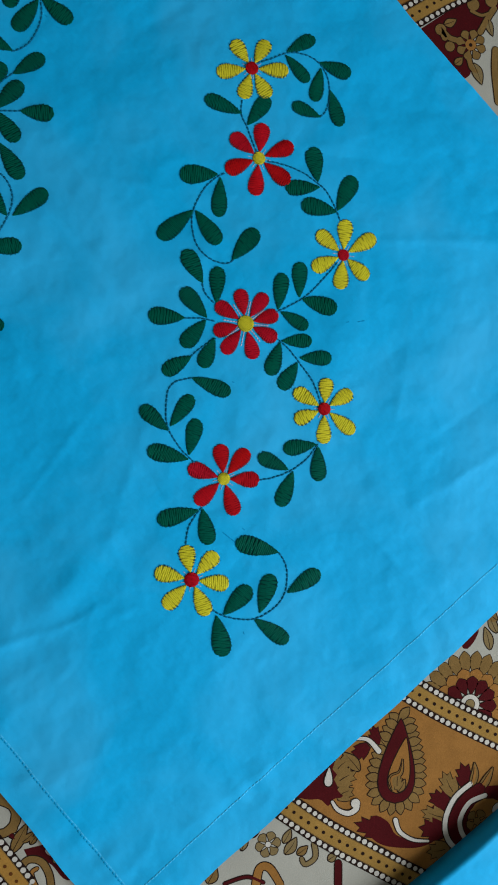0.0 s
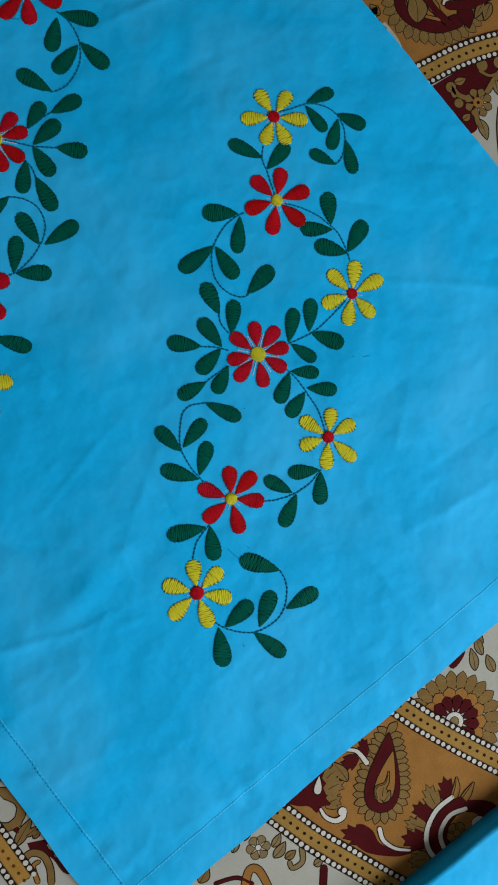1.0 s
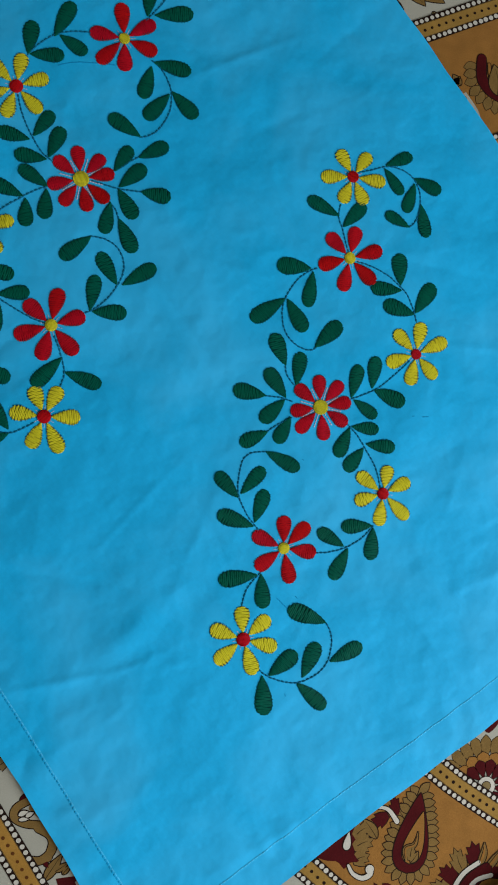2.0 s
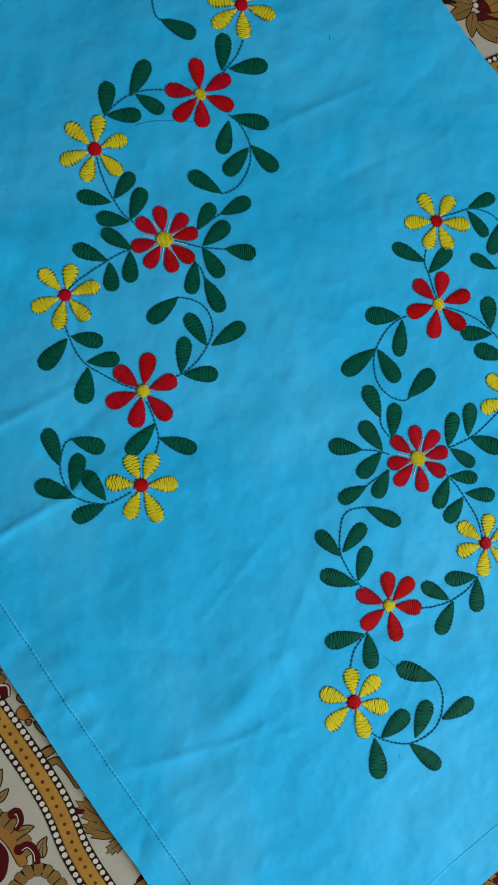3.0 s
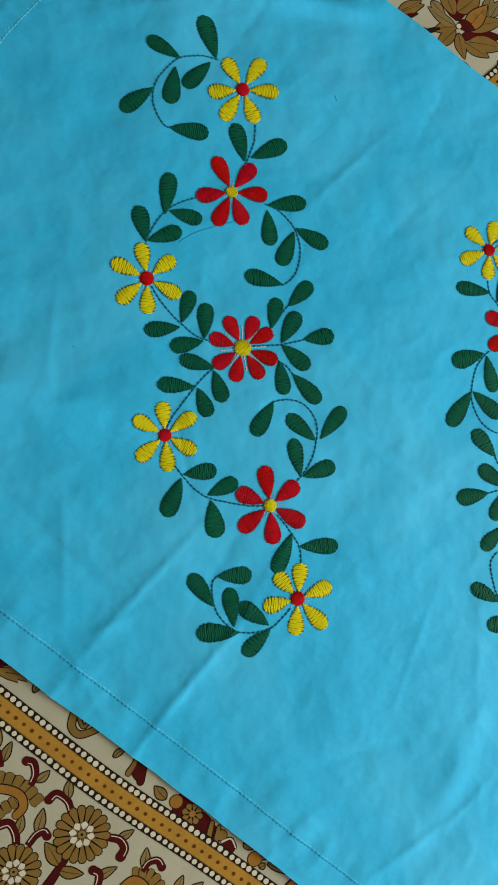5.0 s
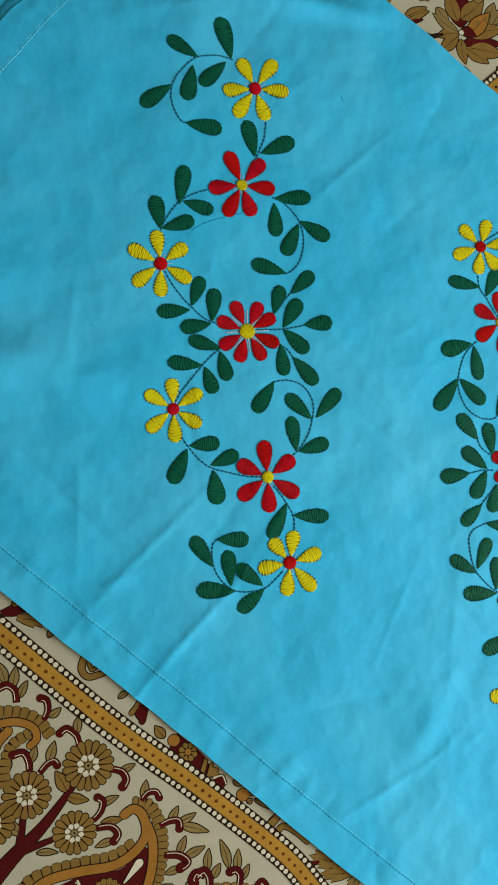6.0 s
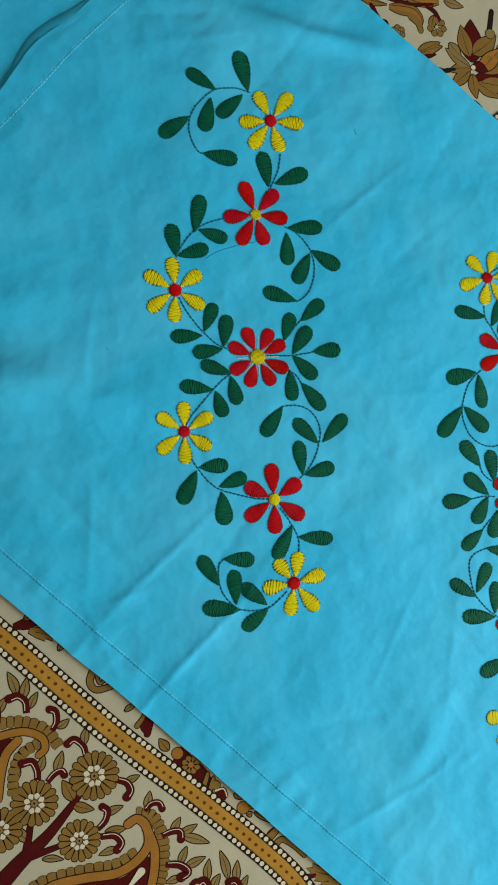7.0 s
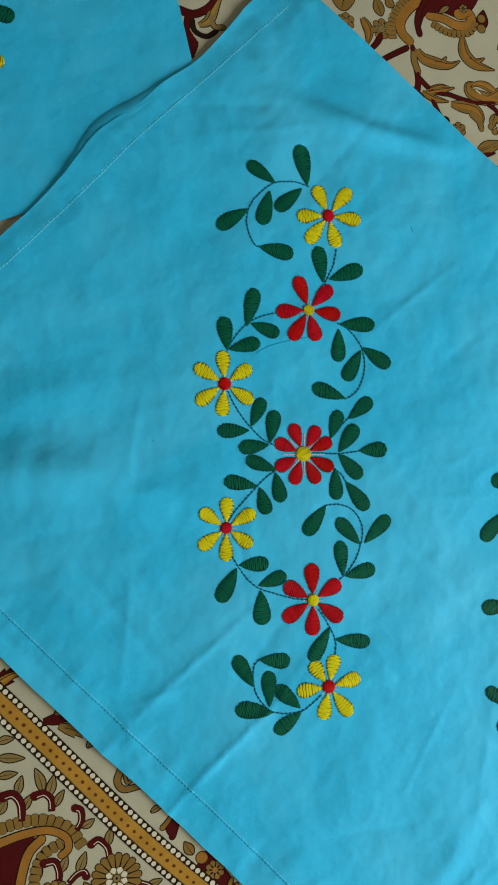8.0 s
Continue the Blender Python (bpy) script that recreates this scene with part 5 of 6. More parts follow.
p.stroke(WHITE, 2.7, 1.4, [(97.2, -292.4), (100.1, -299.5), (108.2, -304.5), (117.7, -305.7)])
p.done()
p = Print('printed_fan')
p.layer = 15
p.lobe(MAROON, (143.7, -276.3), (137.7, -260.6), 12.5)
p.layer += 0.4
p.lobe(TAN, (134.4, -279.9), (126.4, -265.5), 11.1)
p.layer += 0.4
p.lobe(MAROON, (130.9, -285.8), (118.7, -277.9), 11.7)
p.layer += 0.4
p.lobe(TAN, (129.2, -293.0), (113.9, -287.6), 10.3)
p.layer += 0.4
p.lobe(MAROON, (129.3, -300.7), (112.7, -297.5), 14.5)
p.layer += 0.4
p.lobe(TAN, (131.2, -310.8), (117.8, -312.4), 12.4)
p.layer += 0.4
p.frond(TAN, 4.5, [(144.4, -274.7), (146.4, -266.4), (146.0, -259.6)])
p.layer += 0.4
p.frond(TAN, 4.9, [(148.7, -276.6), (153.0, -271.7), (158.0, -262.8)])
p.layer += 0.4
p.patch(MAROON, [(145.1, -274.7), (130.9, -284.1), (126.8, -300.6), (135.5, -314.4), (152.8, -320.4), (174.4, -311.6), (174.1, -277.7)])
p.layer = 19
p.stroke(WHITE, 2.8, 3.1, [(143.6, -272.6), (133.7, -280.9), (128.2, -294.0), (130.4, -305.8), (140.5, -315.0), (149.1, -318.2)])
p.layer += 0.4
p.stroke(MAROON, 7.0, 7.0, [(149.4, -275.9), (140.1, -282.9), (133.8, -294.3), (136.8, -305.5), (146.2, -312.7)])
p.layer += 0.4
p.stroke(WHITE, 2.8, 2.8, [(153.1, -279.8), (143.0, -284.0), (137.4, -294.5), (140.4, -304.3), (149.0, -309.1), (158.4, -310.0)])
p.layer += 0.4
p.disc(OCHRE, (155.4, -294.4), 12.9)
p.layer = 23
p.petals(TAN, (148.2, -295.0), 1.7, 7.0, 5)
p.layer += 0.4
p.disc(TAN, (148.2, -295.0), 2.1)
p.layer += 0.4
p.disc(WHITE, (162.6, -289.0), 4.9)
p.done()
p = Print('printed_blossom', 0)
p.petals(SAGE, (20.8, -303.9), 1.6, 7.5, 6)
p.done()
p = Print('printed_bud', 0)
p.disc(WHITE, (20.8, -303.9), 1.6)
p.done()
p = Print('printed_leaf', 0)
p.leaf(SAGE, (5.2, -306.8), (7.6, -297.7), 3.9)
p.done()
p = Print('printed_leaf', 0)
p.leaf(SAGE, (29.8, -303.4), (33.9, -295.6), 4.6)
p.done()
p = Print('printed_leaf', 0)
p.leaf(SAGE, (30.9, -309.9), (37.4, -300.6), 5.9)
p.done()
p = Print('printed_leaf', 0)
p.leaf(TAN, (38.2, -310.4), (44.2, -305.9), 4.6)
p.done()
p = Print('printed_stem', 0)
p.stroke(SAGE, 3.0, 2.3, [(48.2, -304.5), (49.0, -312.6), (43.3, -316.5), (40.9, -313.1)])
p.done()
p = Print('printed_leaf', 0)
p.leaf(SAGE, (56.8, -314.7), (61.8, -311.7), 4.6)
p.done()
p = Print('printed_stem', 0)
p.stroke(MAROON, 4.0, 4.0, [(62.9, -316.7), (63.3, -337.8)])
p.done()
p = Print('printed_stem', 0)
p.stroke(OCHRE, 4.9, 3.9, [(13.8, -331.3), (15.9, -318.0), (21.8, -317.4), (28.6, -327.4)])
p.done()
p = Print('printed_leaf', 0)
p.leaf(TAN, (-13.9, -324.7), (-9.3, -315.5), 7.0)
p.done()
p = Print('printed_leaf', 0)
p.leaf(MAROON, (9.9, -299.1), (15.4, -295.6), 3.2)
p.done()
p = Print('printed_stem', 0)
p.stroke(MAROON, 1.6, 1.6, [(-4.2, -325.3), (8.7, -322.0), (18.6, -325.8)])
p.done()
p = Print('printed_leaf', 0)
p.leaf(SAGE, (155.1, -192.0), (151.3, -178.3), 5.6)
p.done()
p = Print('printed_leaf', 0)
p.leaf(SAGE, (159.3, -181.8), (154.1, -169.8), 5.0)
p.done()
p = Print('printed_leaf', 0)
p.leaf(TAN, (159.3, -174.3), (149.4, -169.7), 6.4)
p.done()
p = Print('printed_patch', 0)
p.patch(MAROON, [(134.0, -184.8), (141.1, -179.9), (147.7, -178.9), (144.8, -186.7), (139.1, -191.7)])
p.done()
p = Print('printed_leaf', 0)
p.leaf(SAGE, (167.9, -192.2), (162.3, -181.9), 5.7)
p.done()
p = Print('printed_panel')
p.layer = 0
p.patch(OCHRE, [(22.2, 263.8), (53.9, 238.7), (78.2, 215.8), (94.9, 193.4), (149.6, 223.6), (197.1, 241.2), (194.7, 293.5)])
p.layer += 0.4
p.patch(MAROON, [(97.5, 182.3), (129.7, 205.1), (159.3, 216.5), (181.8, 215.1), (159.6, 209.5), (146.2, 195.1), (138.7, 185.5), (136.0, 174.3), (135.1, 160.7), (120.2, 158.7)])
p.done()
p = Print('printed_border', 14)
p.band([(80.0, 182.5), (99.5, 195.3), (117.7, 207.2), (137.0, 217.4), (158.8, 225.8), (181.0, 232.4)])
p.done()
p = Print('printed_paisley')
p.layer = 2
p.leaf(TAN, (65.2, 229.0), (58.7, 234.9), 5.3)
p.layer += 0.4
p.leaf(TAN, (60.5, 222.6), (65.4, 225.2), 3.4)
p.layer += 0.4
p.fringe(TAN, 10.4, 6.5, 16, [(72.6, 247.4), (75.8, 231.5), (87.5, 223.0), (107.0, 222.5), (122.5, 229.6), (131.8, 241.5)])
p.layer = 7
p.stroke(MAROON, 6.2, 8.5, [(77.1, 250.1), (79.4, 235.9), (89.1, 228.2), (104.8, 226.8), (118.3, 232.8)])
p.layer += 0.4
p.stroke(OCHRE, 1.9, 1.9, [(82.7, 247.2), (85.5, 238.0), (94.7, 232.9), (106.6, 231.7)])
p.layer = 9
p.stroke(MAROON, 4.7, 4.7, [(93.9, 248.2), (102.3, 238.0), (112.6, 229.6)])
p.layer += 0.4
p.leaf(TAN, (91.1, 227.4), (86.1, 247.7), 13.1)
p.layer += 0.4
p.leaf(TAN, (104.4, 235.2), (99.9, 246.1), 7.0)
p.layer += 0.4
p.leaf(WHITE, (107.2, 241.9), (117.3, 252.1), 4.7)
p.layer += 0.4
p.leaf(MAROON, (120.5, 244.8), (126.5, 229.0), 10.2)
p.layer += 0.4
p.leaf(TAN, (140.3, 248.0), (136.9, 235.7), 6.3)
p.layer += 0.4
p.leaf(TAN, (135.5, 248.0), (130.1, 236.2), 4.7)
p.layer += 0.4
p.stroke(MAROON, 5.5, 7.0, [(111.9, 242.3), (127.6, 245.9), (143.1, 257.1)])
p.layer = 2
p.leaf(TAN, (58.5, 224.2), (63.7, 234.5), 6.1)
p.layer += 0.4
p.leaf(MAROON, (62.4, 222.9), (70.2, 220.3), 3.4)
p.done()
p = Print('printed_blossom', 3)
p.petals(TAN, (135.7, 180.0), 3.1, 9.8, 8)
p.done()
p = Print('printed_bud', 3)
p.disc(OCHRE, (135.7, 180.0), 3.5)
p.done()
p = Print('printed_bud', 3)
p.disc(BLACK, (135.7, 180.0), 1.2)
p.done()
p = Print('printed_stem', 3)
p.stroke(TAN, 3.5, 3.1, [(119.0, 182.7), (116.7, 187.8), (122.1, 183.1), (128.9, 181.8)])
p.done()
p = Print('printed_bud', 3)
p.disc(TAN, (116.3, 187.7), 3.5)
p.done()
p = Print('printed_leaf', 3)
p.leaf(TAN, (118.5, 191.1), (126.2, 194.9), 5.1)
p.done()
p = Print('printed_stem', 3)
p.stroke(TAN, 3.5, 3.5, [(141.7, 188.6), (146.8, 198.3), (150.6, 204.3)])
p.done()
p = Print('printed_bud', 3)
p.disc(TAN, (136.9, 205.4), 3.9)
p.done()
p = Print('printed_stem', 3)
p.stroke(TAN, 2.0, 1.6, [(135.9, 201.3), (142.8, 199.2), (149.8, 202.6)])
p.done()
p = Print('printed_stem', 3)
p.stroke(TAN, 3.1, 2.7, [(134.6, 172.2), (136.5, 165.9), (139.7, 164.0)])
p.done()
p = Print('printed_leaf', 3)
p.leaf(SAGE, (137.5, 168.7), (143.3, 156.0), 6.3)
p.done()
p = Print('printed_leaf', 3)
p.leaf(SAGE, (146.9, 197.1), (149.8, 187.0), 4.3)
p.done()
p = Print('printed_bud', 3)
p.disc(TAN, (122.4, 177.8), 3.1)
p.done()
p = Print('printed_bud', 3)
p.disc(TAN, (148.7, 209.0), 4.0)
p.done()
p = Print('printed_stem', 3)
p.stroke(TAN, 3.9, 3.9, [(151.8, 178.4), (151.7, 164.8), (154.2, 145.9)])
p.done()
p = Print('printed_leaf', 3)
p.leaf(TAN, (125.7, 167.1), (130.6, 171.6), 4.7)
p.done()
p = Print('printed_stem', 3)
p.stroke(SAGE, 4.0, 4.0, [(156.2, 196.5), (159.5, 169.8), (157.6, 142.4)])
p.done()
p = Print('printed_leaf', 0)
p.leaf(MAROON, (17.3, 303.4), (20.5, 334.1), 16.9)
p.done()
p = Print('printed_leaf', 0)
p.leaf(TAN, (15.8, 307.6), (12.5, 330.3), 10.1)
p.done()
p = Print('printed_leaf', 0)
p.leaf(TAN, (18.4, 309.5), (38.2, 322.3), 12.7)
p.done()
p = Print('printed_leaf', 0)
p.leaf(MAROON, (17.6, 293.2), (45.8, 290.5), 11.0)
p.done()
p = Print('printed_leaf', 0)
p.leaf(TAN, (18.7, 299.3), (51.2, 301.0), 11.0)
p.done()
p = Print('printed_leaf', 0)
p.leaf(TAN, (21.2, 288.9), (46.5, 282.2), 11.0)
p.done()
p = Print('printed_leaf', 0)
p.leaf(TAN, (18.2, 289.1), (33.6, 277.1), 9.3)
p.done()
p = Print('printed_leaf', 0)
p.leaf(TAN, (15.8, 295.3), (16.2, 277.7), 7.6)
p.done()
p = Print('printed_leaf', 0)
p.leaf(TAN, (14.1, 297.5), (-2.1, 286.5), 8.4)
p.done()
p = Print('printed_leaf', 0)
p.leaf(TAN, (15.7, 299.4), (-1.8, 298.3), 7.6)
p.done()
p = Print('printed_leaf', 0)
p.leaf(SAGE, (14.6, 300.3), (-1.5, 314.5), 6.7)
p.done()
p = Print('printed_leaf', 0)
p.leaf(SAGE, (39.4, 304.4), (45.7, 319.5), 8.6)
p.done()
p = Print('printed_leaf', 0)
p.leaf(SAGE, (41.6, 304.3), (52.0, 315.0), 6.9)
p.done()
p = Print('printed_stem', 0)
p.stroke(BLACK, 2.5, 2.1, [(-11.7, 297.6), (2.7, 299.3)])
p.done()
p = Print('printed_bud', 0)
p.disc(SAGE, (-10.5, 297.5), 3.7)
p.done()
p = Print('printed_stem', 0)
p.stroke(BLACK, 3.0, 2.6, [(33.1, 323.3), (37.7, 339.6)])
p.done()
p = Print('printed_leaf', 4)
p.leaf(OCHRE, (21.4, 297.1), (40.9, 312.6), 11.0)
p.done()
p = Print('printed_leaf', 4)
p.leaf(MAROON, (16.9, 301.4), (28.3, 296.7), 7.6)
p.done()
p = Print('printed_bud', 4)
p.disc(WHITE, (17.1, 299.8), 1.7)
p.done()
p = Print('printed_bud', 4)
p.disc(TAN, (30.4, 305.7), 2.1)
p.done()
p = Print('printed_bud', 4)
p.disc(TAN, (36.9, 307.5), 2.1)
p.done()
p = Print('printed_bud', 4)
p.disc(SAGE, (33.9, 323.3), 3.4)
p.done()
p = Print('printed_leaf', 0)
p.leaf(TAN, (-23.5, 310.3), (-3.8, 315.8), 7.4)
p.done()
p = Print('printed_leaf', 0)
p.leaf(MAROON, (-21.3, 308.5), (-9.5, 310.4), 2.9)
p.done()
p = Print('printed_stem', 0)
p.stroke(TAN, 4.1, 3.3, [(-23.8, 337.7), (-19.2, 332.7), (-18.0, 327.4)])
p.done()
p = Print('printed_blossom', 0)
p.petals(TAN, (-5.7, 329.7), 1.7, 7.1, 7)
p.done()
p = Print('printed_leaf', 0)
p.leaf(BLACK, (-36.7, 323.7), (-30.5, 318.6), 2.9)
p.done()
p = Print('printed_leaf', 0)
p.leaf(BLACK, (12.5, 276.7), (19.3, 270.6), 2.5)
p.done()
p = Print('printed_leaf', 0)
p.leaf(SAGE, (39.3, 274.3), (42.2, 270.9), 3.0)
p.done()
p = Print('printed_stem', 0)
p.stroke(TAN, 3.9, 3.9, [(44.6, 333.2), (47.1, 327.7), (53.3, 327.5), (57.9, 332.7)])
p.done()
p = Print('printed_border', 14)
p.band([(-2.0, 237.9), (13.8, 247.3), (33.5, 259.0), (55.9, 272.5), (86.5, 290.9)])
p.done()
p = Print('printed_panel')
p.layer = 1.6
p.patch(OCHRE, [(2.0, 233.5), (19.8, 244.0), (38.3, 253.8), (64.5, 269.9), (92.6, 286.3), (93.4, 253.5), (59.6, 218.4), (8.0, 206.0)])
p.done()
p = Print('printed_paisley')
p.layer = 0
p.scallops(TAN, 5.6, 12, [(-76.2, 390.1), (-75.9, 400.2), (-70.8, 410.5), (-60.8, 420.9)])
p.layer += 0.4
p.stroke(OCHRE, 5.6, 7.2, [(-64.2, 388.7), (-69.2, 394.5), (-69.3, 402.3), (-62.6, 411.5), (-50.7, 420.4)])
p.layer += 0.4
p.patch(MAROON, [(-58.1, 408.4), (-48.6, 420.5), (-10.6, 425.6), (-15.5, 411.5), (-25.4, 405.3), (-37.4, 408.9), (-49.9, 407.8), (-56.0, 396.7), (-58.3, 398.6)])
p.layer += 0.4
p.stroke(OCHRE, 4.9, 7.3, [(-48.0, 406.7), (-37.9, 405.0), (-28.0, 400.4), (-18.2, 401.4), (-18.3, 408.6), (-25.8, 408.4)])
p.layer += 0.4
p.scallops(TAN, 4.9, 12, [(-46.5, 401.6), (-34.8, 395.1), (-20.1, 395.4), (-13.8, 403.5)])
p.layer += 0.4
p.leaf(MAROON, (-10.2, 397.6), (-7.0, 411.7), 8.3)
p.layer += 0.4
p.stroke(MAROON, 3.2, 3.2, [(-49.6, 418.5), (-56.8, 404.5), (-56.3, 393.6)])
p.layer = 4
p.petals(SAGE, (-22.1, 412.5), 0.8, 2.9, 6)
p.layer += 0.4
p.leaf(SAGE, (-32.8, 413.8), (-40.8, 408.9), 3.3)
p.layer += 0.4
p.disc(TAN, (-9.3, 405.6), 2.9)
p.layer += 0.4
p.disc(TAN, (-10.1, 398.4), 2.9)
p.done()
p = Print('printed_stem', 0)
p.stroke(MAROON, 3.2, 2.8, [(-66.7, 384.0), (-85.7, 374.8), (-82.1, 371.0)])
p.done()
p = Print('printed_stem', 0)
p.stroke(MAROON, 2.4, 3.9, [(-92.9, 382.4), (-87.6, 387.5), (-84.8, 392.2)])
p.done()
p = Print('printed_stem', 0)
p.stroke(MAROON, 2.4, 3.6, [(-62.5, 384.8), (-61.7, 373.1), (-60.9, 361.4), (-63.1, 351.7)])
p.done()
p = Print('printed_stem', 0)
p.stroke(TAN, 4.0, 3.6, [(-61.6, 381.7), (-62.3, 375.1), (-60.3, 367.3)])
p.done()
p = Print('printed_stem', 0)
p.stroke(MAROON, 2.8, 2.4, [(-60.3, 363.4), (-51.4, 354.4), (-39.4, 351.7)])
p.done()
p = Print('printed_stem', 0)
p.stroke(MAROON, 2.4, 2.0, [(-52.0, 348.9), (-48.8, 339.9), (-45.4, 333.3)])
p.done()
p = Print('printed_stem', 0)
p.stroke(MAROON, 2.4, 2.4, [(-39.4, 351.7), (-23.3, 346.6), (-6.5, 345.8)])
p.done()
p = Print('printed_leaf', 0)
p.frond(TAN, 7.6, [(-59.0, 383.3), (-55.6, 377.1), (-45.3, 373.3), (-36.4, 372.2), (-28.5, 375.5)])
p.done()
p = Print('printed_leaf', 0)
p.frond(TAN, 3.2, [(-49.4, 374.0), (-42.8, 374.1), (-38.2, 378.5)])
p.done()
p = Print('printed_leaf', 0)
p.frond(TAN, 7.8, [(-25.1, 391.8), (-24.6, 380.7), (-17.1, 372.8), (-3.1, 369.0)])
p.done()
p = Print('printed_leaf', 0)
p.frond(TAN, 3.3, [(-23.3, 377.5), (-16.8, 375.2), (-9.8, 377.7)])
p.done()
p = Print('printed_leaf', 0)
p.frond(TAN, 5.9, [(-96.7, 404.4), (-92.8, 395.2), (-95.0, 385.1)])
p.done()
p = Print('printed_leaf', 0)
p.frond(TAN, 4.4, [(-58.9, 353.6), (-51.2, 348.9), (-39.9, 346.6)])
p.done()
p = Print('printed_leaf', 0)
p.frond(TAN, 4.0, [(-56.5, 352.8), (-45.3, 354.4), (-34.7, 356.5)])
p.done()
p = Print('printed_leaf', 0)
p.frond(TAN, 2.8, [(-55.5, 354.4), (-44.9, 357.6), (-38.8, 356.8)])
p.done()
p = Print('printed_leaf', 0)
p.leaf(MAROON, (-62.9, 353.6), (-58.0, 345.8), 4.8)
p.done()
p = Print('printed_leaf', 0)
p.leaf(MAROON, (-67.5, 356.7), (-63.9, 351.6), 3.6)
p.done()
p = Print('printed_leaf', 0)
p.leaf(BLACK, (-45.1, 336.0), (-41.6, 330.9), 3.6)
p.done()
p = Print('printed_blossom', 0)
p.petals(TAN, (-83.5, 396.9), 2.0, 7.1, 7)
p.done()
p = Print('printed_bud', 0)
p.disc(SAGE, (-83.5, 396.9), 2.4)
p.done()
p = Print('printed_blossom', 0)
p.petals(TAN, (-108.4, 401.4), 1.6, 6.2, 6)
p.done()
p = Print('printed_bud', 0)
p.disc(SAGE, (-108.4, 401.4), 2.0)
p.done()
p = Print('printed_blossom', 0)
p.petals(TAN, (-35.0, 327.0), 1.6, 5.3, 6)
p.done()
p = Print('printed_bud', 0)
p.disc(SAGE, (-35.0, 327.0), 1.6)
p.done()
p = Print('printed_leaf', 0)
p.leaf(TAN, (-22.8, 312.3), (-5.2, 318.8), 7.3)
p.done()
p = Print('printed_leaf', 0)
p.leaf(TAN, (-18.2, 296.5), (-6.4, 300.2), 6.5)
p.done()
p = Print('printed_leaf', 0)
p.frond(TAN, 9.1, [(-1.2, 347.4), (-13.8, 349.0), (-23.4, 352.9), (-24.5, 358.5), (-18.5, 360.1)])
p.done()
p = Print('printed_leaf', 0)
p.frond(OCHRE, 5.0, [(-4.0, 353.0), (-11.1, 357.8), (-17.7, 359.3), (-22.2, 356.9)])
p.done()
p = Print('printed_stem', 0)
p.stroke(WHITE, 0.8, 0.8, [(-19.0, 355.3), (-16.0, 352.2)])
p.done()
p = Print('printed_leaf', 0)
p.frond(TAN, 8.1, [(-38.8, 345.0), (-31.1, 343.5), (-21.3, 341.1), (-16.9, 335.5), (-17.5, 330.0)])
p.done()
p = Print('printed_leaf', 0)
p.leaf(TAN, (-82.6, 405.9), (-85.2, 419.4), 7.1)
p.done()
p = Print('printed_stem', 0)
p.stroke(TAN, 6.2, 5.5, [(-113.2, 416.7), (-108.9, 411.8), (-103.3, 417.0)])
p.done()
p = Print('printed_leaf', 0)
p.leaf(TAN, (-73.9, 412.0), (-78.0, 418.9), 5.6)
p.done()
p = Print('printed_stem', 0)
p.stroke(BLACK, 1.6, 1.2, [(-31.9, 320.3), (-26.2, 311.2)])
p.done()
p = Print('printed_leaf', 0)
p.leaf(TAN, (-6.5, 337.9), (-10.1, 328.0), 4.9)
p.done()
p = Print('printed_patch', 0)
p.patch(MAROON, [(-215.0, 396.5), (-211.3, 389.2), (-208.8, 384.1), (-213.9, 375.5), (-216.7, 389.1)])
p.done()
p = Print('printed_stem', 0)
p.stroke(MAROON, 4.8, 3.7, [(-219.8, 406.7), (-210.3, 404.0), (-200.9, 407.9), (-193.6, 415.6)])
p.done()
p = Print('printed_stem', 0)
p.stroke(MAROON, 3.3, 3.3, [(-213.5, 404.6), (-216.3, 389.8), (-214.2, 376.6)])
p.done()
p = Print('printed_stem', 0)
p.stroke(BLACK, 2.6, 2.2, [(-211.7, 400.3), (-210.6, 392.9), (-203.3, 389.3), (-196.4, 393.2)])
p.done()
p = Print('printed_leaf', 0)
p.frond(SAGE, 5.9, [(-207.7, 396.6), (-200.9, 399.8), (-195.6, 409.5), (-190.1, 417.9)])
p.done()
p = Print('printed_stem', 0)
p.stroke(SAGE, 3.0, 3.0, [(-199.8, 404.2), (-197.6, 396.1), (-191.8, 395.5)])
p.done()

p = Print('printed_leaf', 0)
p.frond(TAN, 5.2, [(-12.3, 349.1), (-2.8, 352.8), (4.0, 358.5), (9.0, 367.1)])
p.done()
p = Print('printed_leaf', 0)
p.leaf(TAN, (4.2, 360.1), (11.5, 366.3), 3.2)
p.done()
p = Print('printed_stem', 0)
p.stroke(MAROON, 2.4, 2.0, [(-11.1, 345.0), (-5.7, 340.5), (-3.0, 334.4)])
p.done()
p = Print('printed_leaf', 0)
p.leaf(SAGE, (2.7, 348.3), (16.5, 343.3), 6.0)
p.done()
p = Print('printed_leaf', 0)
p.lobe(TAN, (1.0, 386.0), (19.4, 379.6), 9.0)
p.done()
p = Print('printed_leaf', 0)
p.leaf(SAGE, (1.8, 318.1), (9.1, 307.0), 7.0)
p.done()


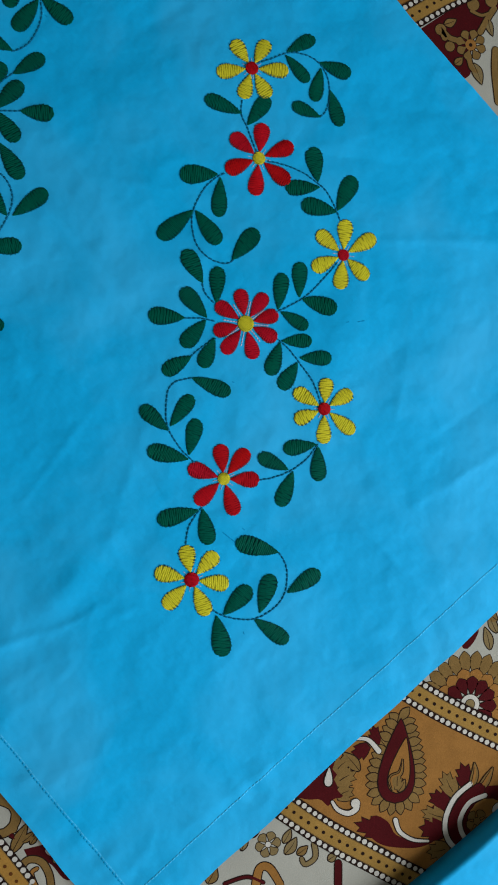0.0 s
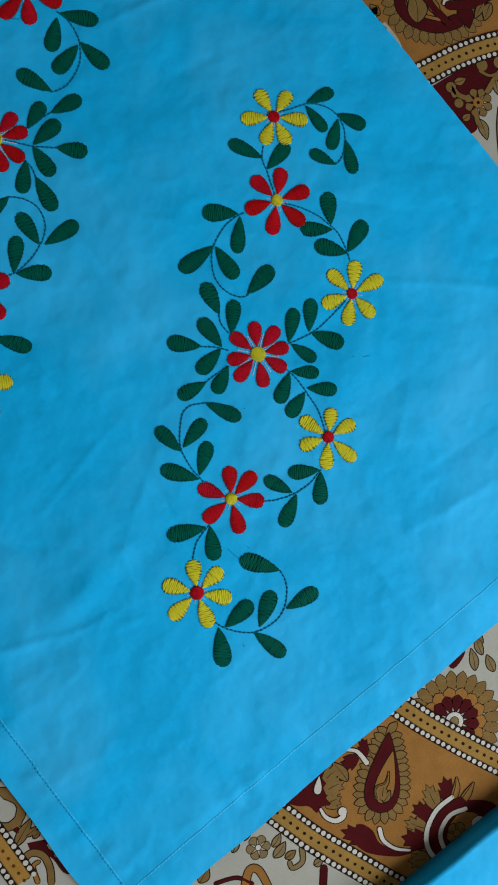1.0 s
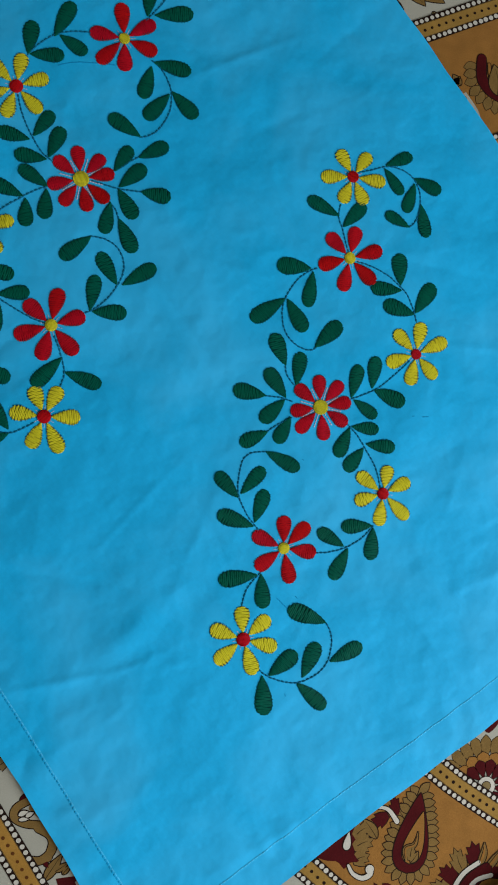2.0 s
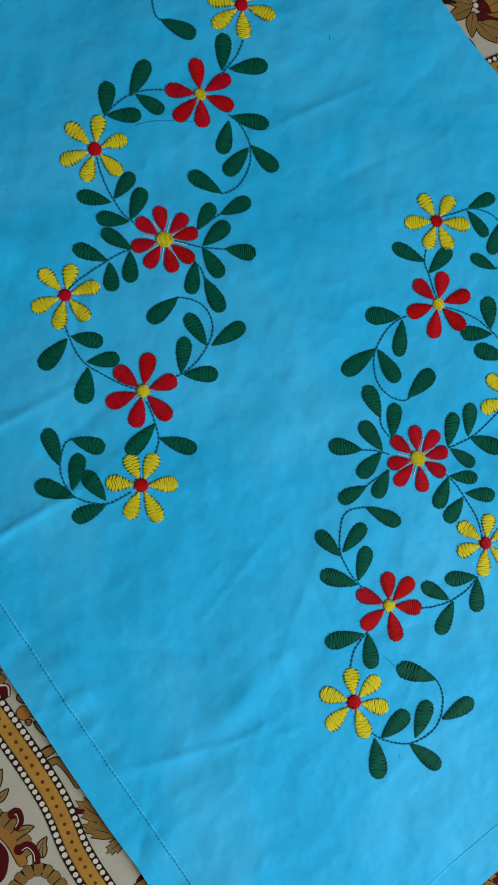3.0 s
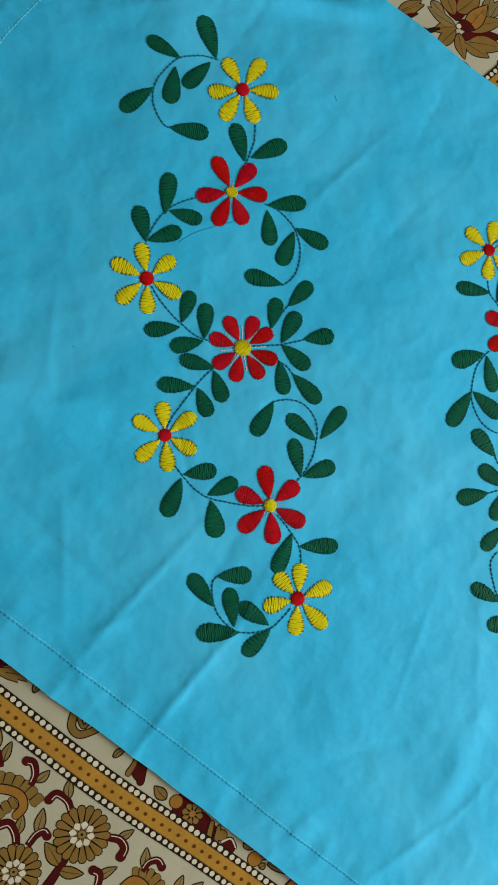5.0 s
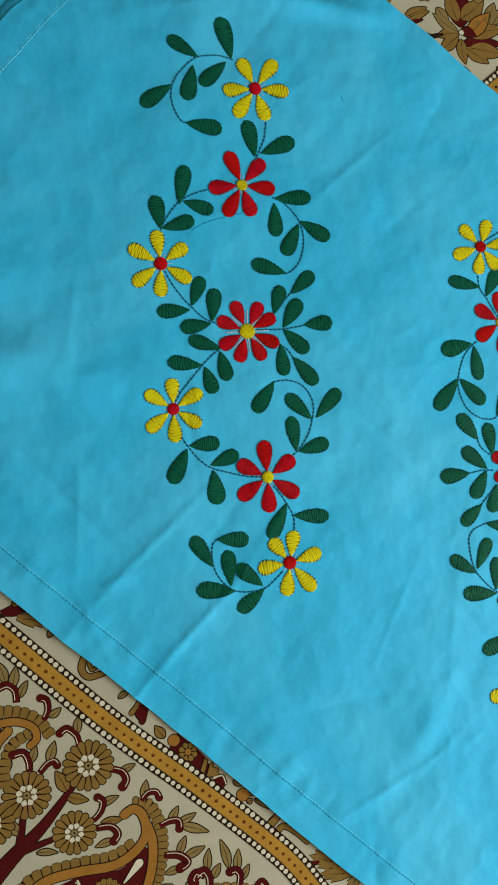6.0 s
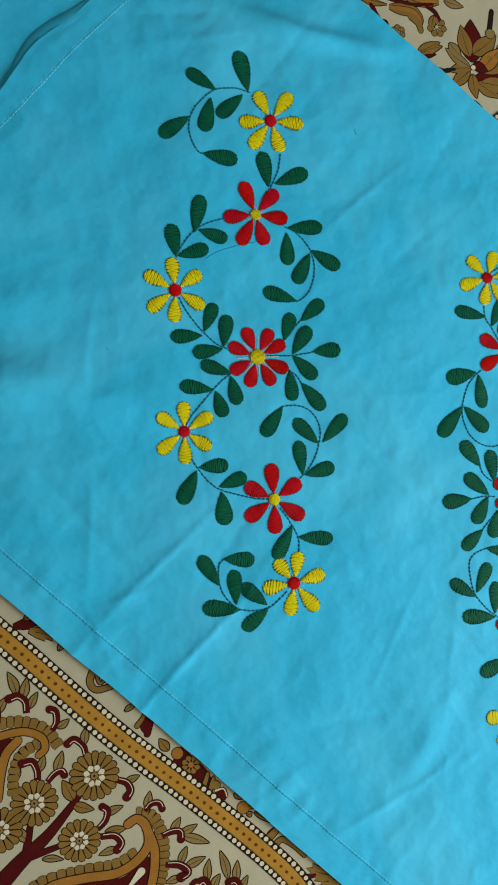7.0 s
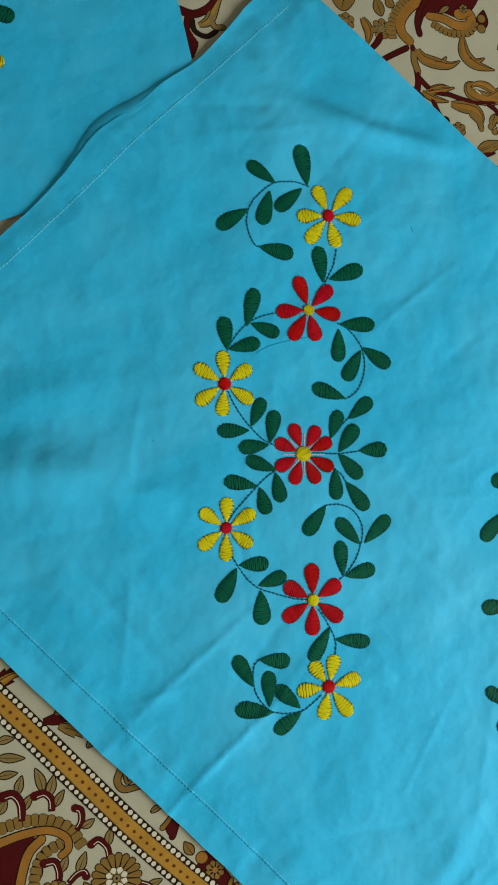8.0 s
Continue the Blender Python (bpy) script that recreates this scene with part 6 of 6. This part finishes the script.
# ---- two more blue covers that lie beside the first ----
def folded_cover(label, corners, base, high, wave):
    thing = tagged(new("pillow_cover"), label, "pillow cover")

    def top(x, y):
        return base + high + wave * noise.noise((x * 11, y * 11, 3.0)) + 0.3 * wave * noise.noise((x * 40, y * 40, 6.0))

    thicken(part("cotton", cover_mesh([Vector(c) for c in corners], 0.004, top, 0.001), BLUE, thing), high, high > 0.005)
    return thing, top


behind, behind_z = folded_cover("plain-sided blue pillow cover lying under the open mouth of another", ((-0.2057, 0.3119), (-0.2590, 0.7002), (-0.6850, 0.6417), (-0.6224, 0.1860)), SHEET, 0.0016, 0.0004)
beside, beside_z = folded_cover("folded blue cotton pillow cover at the bed sheet's dark fold", ((0.0471, -0.3764), (0.2057, -0.5824), (0.5147, -0.3444), (0.3561, -0.1385)), SHEET, 0.012, 0.001)


# ---- the corner of another garland on the cover behind ----
embroidered_leaf((-339.2, 404.4), (-320.5, 397.2), 10.8, behind, behind_z)
embroidered_leaf((-345.8, 393.1), (-334.3, 382.9), 10.2, behind, behind_z)
part("petal", satin((-346.1, 368.1), (-328.4, 370.7), 9.1, behind_z, 1.15, 0.14, 0.26, 0.35), (YELLOW, YELLOW_DARK, NEEDLE), behind)

# ---- lint and faint tracing lines left on the cotton ----
def lint(points, mat, thick):
    part("loose_thread", thread_line(points, cover_z, 2.0, thick, 0.0, 0.05, 0.1), mat, cover)


lint([(66.5, 3.9), (70.9, 5.0)], LOOSE, 0.6)
lint([(59.9, 3.3), (61.4, 3.8)], LOOSE, 0.5)
lint([(-78.8, 259.5), (-78.0, 255.7)], LOOSE, 0.5)
lint([(-260.7, 132.7), (-259.5, 131.5)], LOOSE, 0.5)
lint([(-191.1, 181.8), (-181.6, 185.9), (-166.6, 188.6), (-157.3, 189.5)], LOOSE, 0.7)
lint([(-118.7, 170.5), (-116.9, 169.2)], LOOSE, 0.4)
lint([(-7.1, -34.3), (-5.7, -34.6)], LOOSE, 0.5)
lint([(-10.6, -121.4), (-6.2, -124.7), (-2.2, -127.9)], LOOSE, 0.6)
lint([(2.8, -178.7), (3.6, -180.4)], LOOSE, 0.4)
lint([(1.0, -118.9), (2.5, -120.2)], LOOSE, 0.4)
